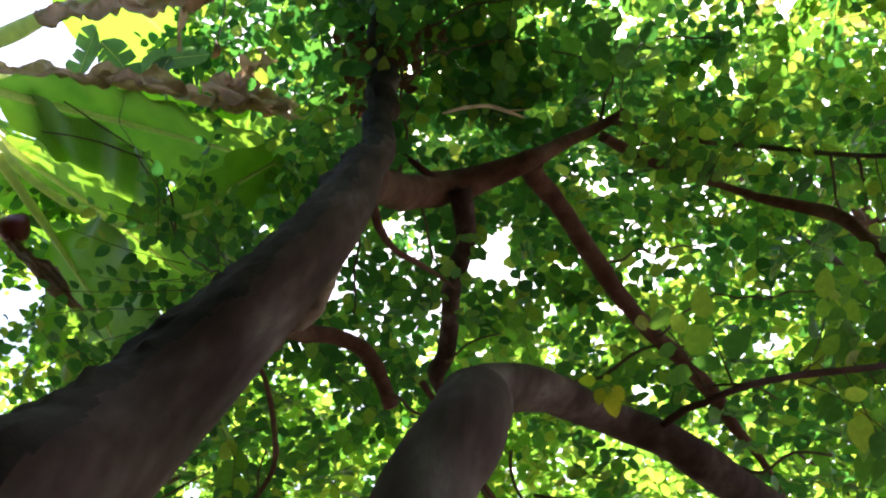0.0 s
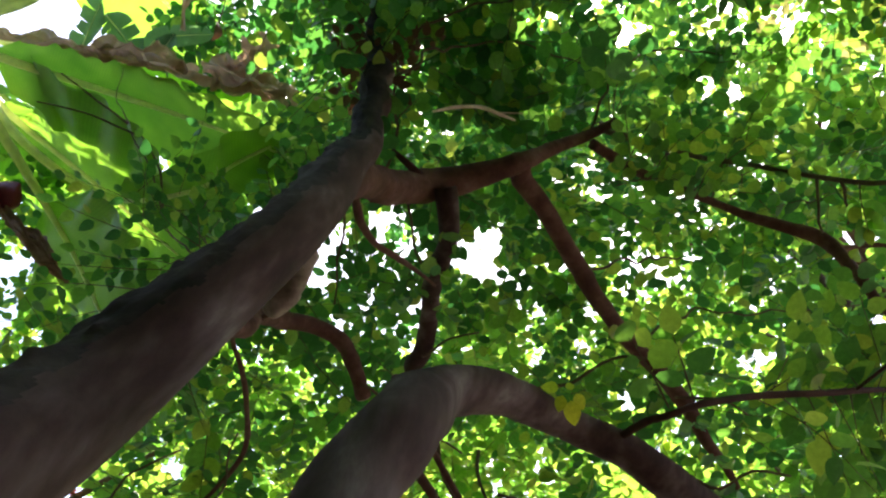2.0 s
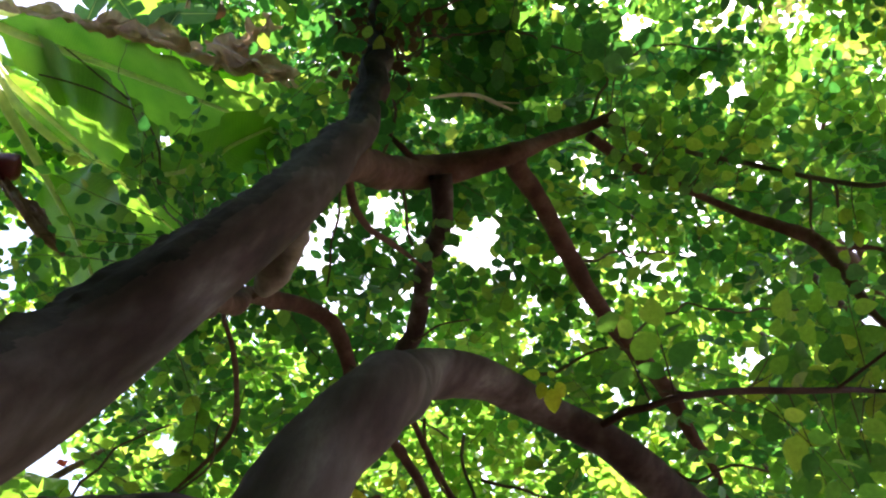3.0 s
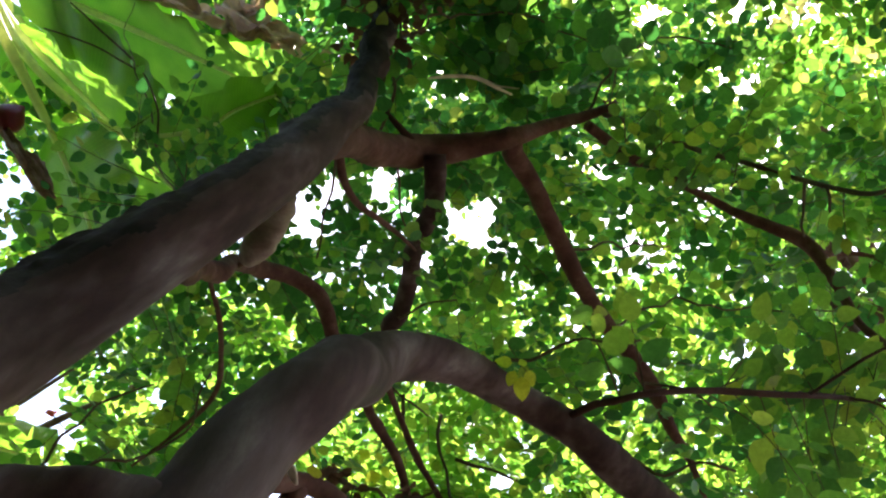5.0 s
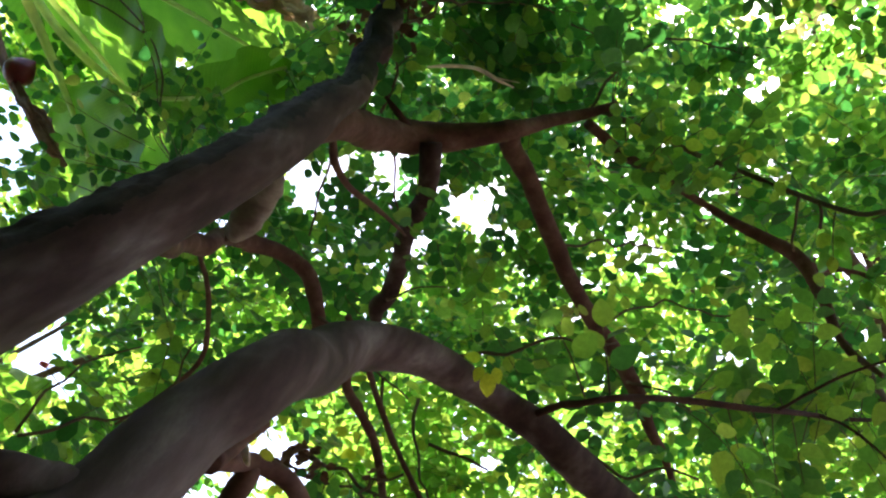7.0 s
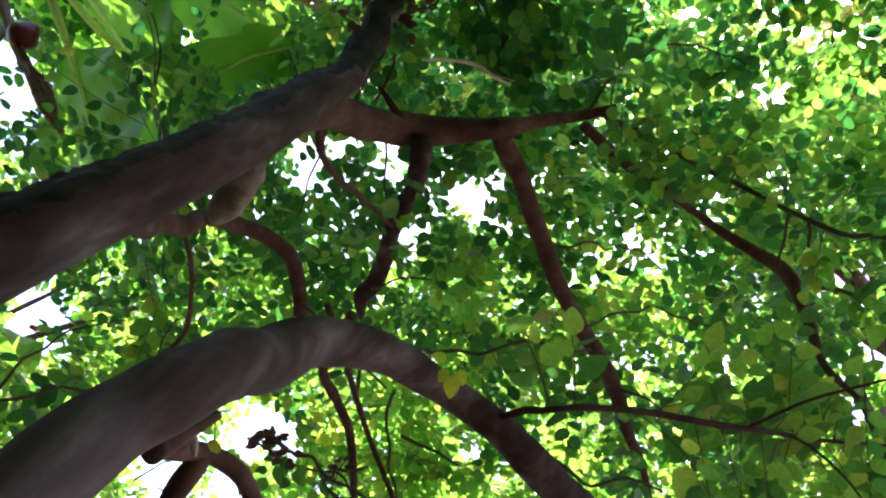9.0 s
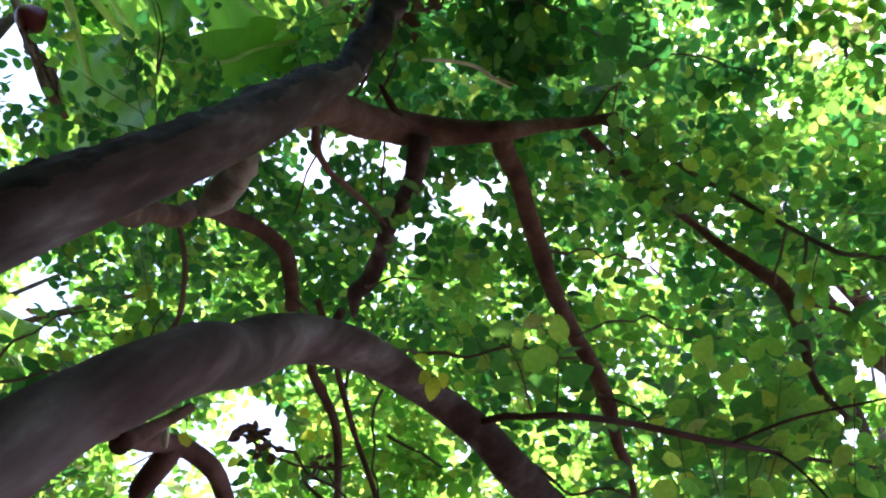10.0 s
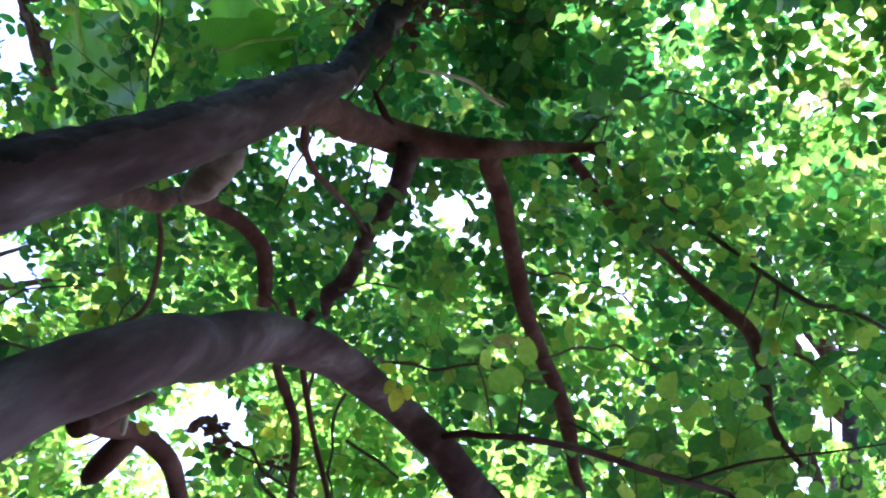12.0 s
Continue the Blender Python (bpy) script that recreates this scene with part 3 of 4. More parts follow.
crown_of(tree, sprays(90, (-1.55, 2.75, 5.6), (-0.6, 3.35, 6.5), 0.075, lambda p: p[:, 2] > 0), leaf_green, "green leaves over the banana")
crown_of(tree, sprays(110, (0.2, 3.0, 3.4), (1.6, 4.6, 5.2), 0.085, lambda p: ~clear(p) & in_cone(p, 9, 36, 9)), leaf_far, "crown of oval leaves behind the drooping branch")
crown_of(tree, sprays(16, (0.35, 2.35, 4.25), (0.75, 2.95, 5.0), 0.1, lambda p: p[:, 2] > 0), leaf_green, "crown of oval leaves over the knee")
crown_of(tree, sprays(18, (0.0, 2.0, 4.1), (0.6, 2.6, 4.7), 0.085, lambda p: p[:, 2] > 0), leaf_green, "dark leaves above the limb's bend")
crown_of(tree, sprays(70, (-1.0, 3.45, 5.3), (-0.2, 4.3, 6.6), 0.08, lambda p: ~clear(p)), leaf_green, "green leaves above the banana's tip")
crown_of(tree, sprays(15, (0.15, 1.95, 4.3), (0.55, 2.45, 4.9), 0.09, lambda p: p[:, 2] > 0), leaf_green, "leaves above the arching stem")
crown_of(tree, sprays(150, (0.8, 2.6, 1.9), (2.8, 4.2, 3.6), 0.095, lambda p: ~clear(p) & in_cone(p, 20.3, 25.5, 7.5)), leaf_green, "low crown of oval leaves past the drooping branch")
crown_of(tree, sprays(80, (-1.9, 2.9, 1.9), (-0.2, 4.3, 3.4), 0.07, lambda p: ~clear(p) & in_cone(p, -18, 28, 6)), leaf_green, "dark low crown of oval leaves behind the elbow branch")
crown_of(tree, sprays(70, (-1.25, 3.2, 4.1), (-0.4, 4.4, 5.5), 0.075, lambda p: ~in_gap(p)), leaf_green, "dark crown of oval leaves between banana and leader")
crown_of(tree, sprays(70, (1.6, 2.6, 5.4), (3.4, 4.6, 7.4), 0.075, lambda p: in_cone(p, 31.5, 52, 4.5)), leaf_far, "yellow-green leaves at the crown's outer edge")
crown_of(tree, sprays(120, (0.4, 2.6, 5.2), (3.0, 4.8, 7.8), 0.075, lambda p: in_cone(p, 17, 53, 9) & ~in_gap(p)), leaf_far, "yellow-green leaves high in the crown")
crown_of(tree, sprays(100, (-1.9, 3.9, 4.2), (-0.5, 5.2, 6.4), 0.08, lambda p: ~in_gap(p, 0.6) & in_cone(p, -18, 42, 7)), leaf_green, "dark crown of oval leaves behind the banana")
crown_of(tree, sprays(60, (0.7, 3.0, 3.4), (2.6, 4.9, 5.9), 0.08, lambda p: ~clear(p) & in_cone(p, 17, 39, 6.5)), leaf_green, "green leaves past the drooping branch")
crown_of(tree, sprays(130, (-0.95, 4.8, 6.9), (0.3, 6.5, 7.9), 0.08, lambda p: ~in_gap(p)), leaf_green, "high dark crown of oval leaves behind the leader")
# unseen crown overhead and behind, added to shade the trunk
crown_of(tree, sprays(3000, (-4.6, -3.5, 3.0), (3.0, 2.0, 5.2), 0.21, lambda p: ~view_side(p), -0.4, 1.0, below), leaf_green, "unseen crown of oval leaves overhead, for shade")


def far_tree(place, low, high, count, size, mat, label, clump):
    t = thing("tree", place, label, "tree", group="trees behind")
    x, y, _ = place
    top = (low[2] + high[2]) / 2
    cx, cy = (low[0] + high[0]) / 2, (low[1] + high[1]) / 2
    keep_world(limb("trunk", [(x, y, -0.05, 0.16), (x + 0.1, y, top * 0.4, 0.12), ((x + cx) / 2, (y + cy) / 2, top * 0.8, 0.09), (cx, cy, top * 1.1, 0.05)], bark, None, "", step=0.15, sides=12), t)
    for k in range(5):
        a = k * 1.3 + x
        keep_world(limb("branch", [((x + cx) / 2, (y + cy) / 2, top * 0.75, 0.05), ((x + cx) / 2 + 0.8 * math.cos(a), (y + cy) / 2 + 0.8 * math.sin(a), top, 0.03),
                                   (cx + 2.0 * math.cos(a), cy + 1.6 * math.sin(a), top * 1.25, 0.012)], twig_bark, None, "", step=0.12, sides=8), t)
    crown_of(t, sprays(count, low, high, size, lambda p: ~clear(p) & view_side(p), clump, 0.8), mat, "sunlit yellow-green crown", 0.9, 0.003)


far_tree((3.6, 5.2, 0), (0.0, 4.9, 1.6), (7.0, 5.5, 8.4), 3100, 0.095, leaf_far, "tree with sunlit yellow-green crown behind", -0.15)
far_tree((-4.6, 6.4, 0), (-6.0, 4.9, 1.6), (0.5, 5.5, 7.0), 2300, 0.095, leaf_far, "tree with bright green crown behind", -0.15)
far_tree((4.5, 8.3, 0), (0.5, 8.0, 1.0), (9.5, 8.6, 7.6), 2500, 0.13, leaf_far, "distant tree with sunlit yellow-green crown", -0.3)
far_tree((-3.0, 8.3, 0), (-9.0, 8.0, 1.0), (0.8, 8.6, 7.0), 2500, 0.13, leaf_far, "distant tree with sunlit bright green crown", -0.3)
far_tree((5.5, 12.5, 0), (0.0, 12.0, 0.8), (13.0, 12.8, 8.6), 2000, 0.19, leaf_far, "far tree with sunlit green crown", -0.5)
far_tree((-5.0, 12.5, 0), (-12.0, 12.0, 0.8), (1.0, 12.8, 8.2), 2000, 0.19, leaf_far, "far tree with sunlit green crown", -0.5)


def high_tree(place, low, high, count, size, label):
    """A tall tree added behind: its crown reaches over the yard to shade it in patches, with holes left for sun."""
    t = thing("tree", place, label, "tree", group="trees behind")
    x, y, _ = place
    cx, cy, cz = ((a + b) / 2 for a, b in zip(low, high))
    keep_world(limb("trunk", [(x, y, -0.05, 0.24), (x, y, cz * 0.5, 0.18), ((x * 2 + cx) / 3, (y * 2 + cy) / 3, cz * 0.85, 0.12), (cx, cy, cz, 0.05)], bark, None, "", step=0.2, sides=12), t)
    for k in range(7):
        a = k * 0.9 + x
        keep_world(limb("branch", [((x * 2 + cx) / 3, (y * 2 + cy) / 3, cz * 0.8, 0.06), ((x + 2 * cx) / 3 + 1.2 * math.cos(a), (y + 2 * cy) / 3 + 1.0 * math.sin(a), cz * 0.95, 0.04),
                                   (cx + 3.2 * math.cos(a), cy + 1.2 * math.sin(a), cz + 0.2, 0.012)], twig_bark, None, "", step=0.15, sides=8), t)
    crown_of(t, sprays(count, low, high, size, lambda p: ~in_gap(p) & ~in_cone(p, 0, 54, 3) & ~((p[:, 0] < -0.75) & (p[:, 1] > 5.15)) & (np.hypot(p[:, 0] - 2.6, p[:, 1] - 5.6) > 0.55), -0.22, 0.8), leaf_far, "high sunlit crown of small leaves", 0.95, 0.003)


high_tree((7.2, 8.8, 0), (-2.6, 4.7, 7.7), (4.6, 6.8, 9.3), 560, 0.1, "tall tree added to shade the yard, with a high sunlit crown")


crown_of(tree, sprays(26, (0.25, 5.6, 5.0), (0.85, 6.3, 5.7), 0.085, lambda p: p[:, 2] > 0), leaf_far, "sunlit yellow-green leaves seen past the drooping branch")


def shade_tree(x, y):
    """Unseen trees added behind the viewer: they close the yard and shade the tree's underside."""
    t = thing("tree", (x, y, 0), "unseen leafy tree added to shade the yard", "tree", group="trees round the yard")
    keep_world(limb("trunk", [(x, y, -0.05, 0.15), (x + 0.1, y, 1.6, 0.12), (x, y + 0.1, 3.6, 0.08), (x - 0.1, y, 5.2, 0.03)], bark, None, "", step=0.2, sides=10), t)
    crown_of(t, sprays(420, (x - 2.2, y - 2.2, 0.6), (x + 2.2, y + 2.2, 7.0), 0.3, lambda p: np.hypot(p[:, 0] - x, p[:, 1] - y) < 2.3), leaf_green, "dense dark green crown")


for k in range(9):
    a = radians(112 + k * 22)
    shade_tree(6.2 * math.sin(a), 6.2 * math.cos(a) - 0.5)


# ---- single leaves and shoots near the viewer ----
def leaf_mesh(name, size, curl, mat):
    bm = bmesh.new()
    n, rows_ = 7, []
    for i in range(n + 1):
        t = i / n
        w = 0.36 * math.sin(math.pi * t ** 0.8) ** 0.75 * (1 - 0.15 * t) if 0 < i < n else 0.0
        bend = -curl * t * t
        mid = bm.verts.new((t * size, 0, bend * size))
        if w:
            a = bm.verts.new((t * size, w * size, (bend + 0.06) * size))
            b = bm.verts.new((t * size, -w * size, (bend + 0.06) * size))
            rows_.append((a, mid, b))
        else:
            rows_.append((mid,))
    for p, q in zip(rows_, rows_[1:]):
        if len(p) == 1:
            bm.faces.new((p[0], q[1], q[0])), bm.faces.new((p[0], q[2], q[1]))
        elif len(q) == 1:
            bm.faces.new((p[0], p[1], q[0])), bm.faces.new((p[1], p[2], q[0]))
        else:
            bm.faces.new((p[0], p[1], q[1], q[0])), bm.faces.new((p[1], p[2], q[2], q[1]))
    for f in bm.faces:
        f.smooth = True
    # petiole
    ring = [bm.verts.new((-0.1 * size, 0.012 * size * math.cos(k), 0.012 * size * math.sin(k))) for k in (0, 2.1, 4.2)]
    tip = bm.verts.new((0.12 * size, 0, -0.01 * size))
    for k in range(3):
        bm.faces.new((ring[k], ring[(k + 1) % 3], tip))
    me = bpy.data.meshes.new(name)
    bm.to_mesh(me)
    bm.free()
    me.materials.append(mat)
    return me


# shaded copy: same greens, less translucent, with the shade put into the colour
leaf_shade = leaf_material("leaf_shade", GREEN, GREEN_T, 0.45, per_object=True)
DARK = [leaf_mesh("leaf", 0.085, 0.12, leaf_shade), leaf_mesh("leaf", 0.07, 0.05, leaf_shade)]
LEAVES = [leaf_mesh("leaf", 0.072, 0.1, leaf_near), leaf_mesh("leaf", 0.08, 0.2, leaf_near), leaf_mesh("leaf", 0.06, 0.05, leaf_near)]
YELLOW = leaf_mesh("leaf", 0.085, 0.12, leaf_yellow)
OLIVE = leaf_mesh("leaf", 0.07, 0.12, leaf_material("leaf_olive", [(0, (0.16, 0.17, 0.04)), (1, (0.2, 0.2, 0.05))], [(0, (0.4, 0.45, 0.06)), (1, (0.45, 0.48, 0.07))], 0.5, per_object=True))


def shoot(root, tip, count, sag, parent, meshes, scale=1.0, first=0.3, radius=0.0028):
    """A thin twig from root to tip with leaves on both sides, each an object of its own."""
    a, b = np.array(root, float), np.array(tip, float)
    mid = (a + b) / 2 + np.array([0, 0, sag])
    rows_ = spline([(*a, radius), (*mid, radius * 0.75), (*b, radius * 0.4)], 0.02)
    v, f = tube_data(rows_, 5)
    keep_world(link_mesh("twig", v, f, twig_bark), parent)
    for k in range(count):
        u = first + (1 - first) * k / max(1, count - 1)
        i = min(len(rows_) - 2, int(u * (len(rows_) - 1)))
        p, d = rows_[i, :3], rows_[i + 1, :3] - rows_[i, :3]
        d = d / np.linalg.norm(d)
        side = np.cross([0.1, 0.55, 0.8], d)
        side /= np.linalg.norm(side)
        ax = d * 0.6 + side * (0.8 if k % 2 else -0.8) + rng.normal(0, 0.15, 3) + np.array([0, 0, -0.2])
        if k == count - 1:
            ax = d + rng.normal(0, 0.1, 3)
        x, y, z = leaf_axes(ax[None], np.array([[0.1, 0.55, 0.8]]) + rng.normal(0, 0.25, (1, 3)))
        m = Matrix((x[0], y[0], z[0])).transposed().to_4x4()
        ob = new("leaf", meshes[k % len(meshes)])
        ob.parent = parent
        ob.matrix_parent_inverse = Matrix.Translation(-Vector(parent.location))
        sc = scale * rng.uniform(0.8, 1.15)
        ob.matrix_basis = Matrix.Translation(p + x[0] * 0.01) @ m @ Matrix.Diagonal((sc, sc, sc, 1))


side_rows = spline(SIDE, 0.03)
side_rows = side_rows[side_rows[:, 0] > 0.78]
for k in range(40):
    base = side_rows[int((k + rng.uniform(0, 0.8)) / 40 * len(side_rows))][:3]
    away = np.array([rng.uniform(-0.05, 0.35), rng.uniform(0.02, 0.5), (0.1 + rng.uniform(0, 0.42)) * (1 if k % 3 else -0.6)])
    shoot(base, base + away, 9, rng.uniform(-0.06, 0.09), tree, LEAVES, 1.0, radius=0.0018)
for root in ((1.535, 2.3, 3.17), (1.6, 2.2, 3.0), (1.4, 1.8, 3.2), (1.37, 1.93, 3.33), (1.95, 2.6, 3.6), (1.7, 2.5, 3.55)):
    shoot(root, np.array(root) + np.array([rng.uniform(-0.3, 0.2), rng.uniform(-0.2, 0.25), rng.uniform(-0.4, 0.05)]), 9, 0.03, tree, LEAVES, 1.05)
shoot((0.62, 1.7, 2.45), (0.58, 1.62, 2.6), 5, 0.02, tree, LEAVES)
shoot((0.56, 1.7, 2.44), (0.45, 1.5, 2.5), 5, 0.02, tree, LEAVES)
shoot((0.7, 2.12, 3.86), (0.6, 1.42, 3.3), 8, 0.1, tree, LEAVES, first=0.6)
# a few yellow leaves hang before the second stem
for place, axis, size in (((0.31, 1.6, 2.425), (-0.35, 0.3, -1.0), 0.46), ((0.339, 1.6, 2.428), (0.4, 0.3, -1.0), 0.46), ((0.325, 1.6, 2.412), (0.1, 0.35, -1.0), 0.66), ((0.305, 1.61, 2.45), (-0.8, 0.2, 0.2), 0.46)):
    x, y, z = leaf_axes(np.array([axis]), np.array([[0.15, 0.75, 0.55]]))
    ob = new("leaf", YELLOW)
    ob.parent = tree
    ob.matrix_parent_inverse = Matrix.Translation(-Vector(tree.location))
    ob.matrix_basis = Matrix.Translation(place) @ Matrix((x[0], y[0], z[0])).transposed().to_4x4() @ Matrix.Diagonal((size, size, size, 1))
shoot((0.46, 1.8, 2.42), (0.325, 1.6, 2.44), 2, 0.0, tree, [YELLOW], 0.3, 0.8, 0.0012)
for root, tip, n in (((-0.3, 2.95, 2.62), (-0.335, 3.0, 2.56), 2), ((-0.04, 2.75, 2.72), (-0.06, 2.8, 2.66), 3), ((-0.03, 2.72, 2.74), (-0.1, 2.78, 2.72), 3)):
    shoot(root, tip, n, 0.0, tree, [YELLOW], 0.62, 0.5, 0.0015)
shoot((0.62, 2.2, 3.0), (0.56, 2.0, 2.85), 6, 0.01, tree, [OLIVE], 0.8, 0.2, 0.0014)
# broad leaves above the limb's tip
for root, tip in (((0.7, 2.13, 3.87), (0.66, 1.86, 3.98)), ((0.7, 2.13, 3.87), (0.78, 1.84, 3.92)), ((0.72, 2.1, 3.95), (0.72, 1.9, 4.1))):
    shoot(root, tip, 4, 0.01, tree, DARK, 1.25, 0.55, 0.002)
shoot((-0.065, 1.29, 2.084), (-0.042, 1.259, 2.029), 2, 0.0, tree, [YELLOW], 0.5, 0.6, 0.0016)
for root, tip in (((0.9, 2.37, 3.76), (0.86, 2.1, 3.62)), ((1.05, 2.42, 3.74), (1.0, 2.1, 3.6)), ((0.75, 2.3, 3.78), (0.72, 2.05, 3.6)), ((1.1, 2.43, 3.73), (1.15, 2.15, 3.8))):
    shoot(root, tip, 7, 0.02, tree, LEAVES)
for k in range(15):
    base = np.array([0.72 + 0.037 * k, rng.uniform(2.25, 2.45), rng.uniform(3.68, 3.85)])
    shoot(base, base + np.array([rng.uniform(-0.25, 0.25), rng.uniform(-0.4, -0.15), rng.uniform(-0.25, 0.1)]), 7, 0.02, tree, LEAVES, 0.95)
for k in range(9):
    base = np.array([rng.uniform(-0.17, -0.12), 1.81 + k * 0.01, 3.85 + 0.06 * k])
    shoot(base, base + np.array([rng.uniform(-0.25, 0.25), rng.uniform(-0.3, -0.05), rng.uniform(-0.15, 0.15)]), 7, 0.02, tree, DARK, 0.9)
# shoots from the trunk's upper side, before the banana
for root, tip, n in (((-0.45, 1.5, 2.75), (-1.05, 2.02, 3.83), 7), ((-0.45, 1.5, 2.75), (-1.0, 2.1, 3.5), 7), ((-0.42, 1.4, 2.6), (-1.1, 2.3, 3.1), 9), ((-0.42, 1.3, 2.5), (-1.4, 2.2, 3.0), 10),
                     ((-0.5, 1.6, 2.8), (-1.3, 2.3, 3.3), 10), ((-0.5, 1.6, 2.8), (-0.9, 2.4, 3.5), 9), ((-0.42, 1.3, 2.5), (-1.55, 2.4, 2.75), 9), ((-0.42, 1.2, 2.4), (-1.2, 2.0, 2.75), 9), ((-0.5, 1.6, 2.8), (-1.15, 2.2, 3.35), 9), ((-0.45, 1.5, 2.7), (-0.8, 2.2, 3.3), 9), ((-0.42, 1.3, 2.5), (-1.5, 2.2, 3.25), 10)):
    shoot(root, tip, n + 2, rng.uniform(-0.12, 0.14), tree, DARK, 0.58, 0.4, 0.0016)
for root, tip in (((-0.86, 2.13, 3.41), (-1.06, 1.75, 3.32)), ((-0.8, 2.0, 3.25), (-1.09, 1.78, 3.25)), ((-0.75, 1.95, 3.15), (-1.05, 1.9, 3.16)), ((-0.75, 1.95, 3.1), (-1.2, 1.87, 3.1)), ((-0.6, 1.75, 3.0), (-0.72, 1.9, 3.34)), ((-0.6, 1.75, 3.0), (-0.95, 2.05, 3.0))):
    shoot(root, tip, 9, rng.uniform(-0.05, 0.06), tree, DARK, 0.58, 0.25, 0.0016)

for spot in ((-0.782, 1.912, 3.507), (-0.675, 1.981, 3.489), (-0.574, 1.921, 3.291), (-0.735, 1.895, 3.24), (-0.62, 2.0, 3.4)):
    for k in range(2):
        base = np.array(spot) + rng.normal(0, 0.05, 3)
        away = np.array([rng.uniform(-0.16, 0.08), rng.uniform(-0.1, 0.1), rng.uniform(0.05, 0.16)])
        shoot(base - away, base + away, 9, rng.uniform(-0.03, 0.03), tree, DARK, 0.58, 0.1, 0.0014)
# leaves below the dead clump
for root, tip in (((-0.1, 2.21, 2.38), (-0.14, 2.32, 2.31)), ((-0.04, 2.21, 2.36), (-0.08, 2.33, 2.33)), ((0.0, 2.22, 2.35), (0.03, 2.36, 2.3))):
    shoot(root, tip, 5, 0.01, tree, DARK, 0.6, 0.3, 0.0016)
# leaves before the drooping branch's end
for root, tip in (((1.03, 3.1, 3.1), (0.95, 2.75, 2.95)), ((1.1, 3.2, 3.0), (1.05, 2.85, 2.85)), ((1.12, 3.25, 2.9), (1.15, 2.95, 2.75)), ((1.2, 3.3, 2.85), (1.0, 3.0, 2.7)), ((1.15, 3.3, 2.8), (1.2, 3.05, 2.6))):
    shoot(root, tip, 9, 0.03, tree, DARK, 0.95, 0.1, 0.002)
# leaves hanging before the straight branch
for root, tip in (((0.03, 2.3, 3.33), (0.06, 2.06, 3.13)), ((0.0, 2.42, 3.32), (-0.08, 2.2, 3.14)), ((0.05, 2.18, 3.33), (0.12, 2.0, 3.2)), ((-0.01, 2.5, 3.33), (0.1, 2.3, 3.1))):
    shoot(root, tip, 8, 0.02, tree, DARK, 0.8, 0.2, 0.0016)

shoot((-0.15, 1.8, 3.7), (-0.13, 1.74, 3.77), 2, 0.01, tree, [OLIVE], 0.9, 0.4)
for root, tip in (((-0.15, 1.87, 3.4), (-0.11, 1.74, 3.45)), ((-0.08, 1.84, 3.6), (0.0, 1.76, 3.62))):
    shoot(root, tip, 5, 0.01, tree, DARK, 0.9, 0.2)

# a dead pale twig caught above the limb, and an old dark clump round the leader
dead = limb("dead_twig", [(0.047, 1.667, 3.445, 0.004), (0.12, 1.73, 3.535, 0.006), (0.196, 1.791, 3.603, 0.0065), (0.261, 1.82, 3.597, 0.006), (0.318, 1.92, 3.68, 0.004)], dead_wood, None, "", 0.02, 8, 0.2, 0)
tagged(dead, "pale dry bare twig caught among leaves", "twig")
v, f = tube_data(spline([(0.25, 1.815, 3.6, 0.004), (0.29, 1.81, 3.59, 0.003), (0.333, 1.805, 3.581, 0.002)], 0.02), 6)
link_mesh("side_twig", v, f, dead_wood, dead)

# ---- banana plant ----
banana = thing("banana_plant", (-2.48, 2.59, 0), "banana plant with broad torn leaves and a red flower bud", "banana plant")
keep_world(limb("stem", [(-2.48, 2.59, -0.05, 0.17), (-2.5, 2.6, 1.5, 0.14), (-2.5, 2.6, 3.5, 0.11), (-2.48, 2.59, 5.0, 0.08), (-2.47, 2.59, 5.3, 0.05)], banana_rib, None, "pale green layered stem", 0.1, 20, 0.06, 0.2), banana)


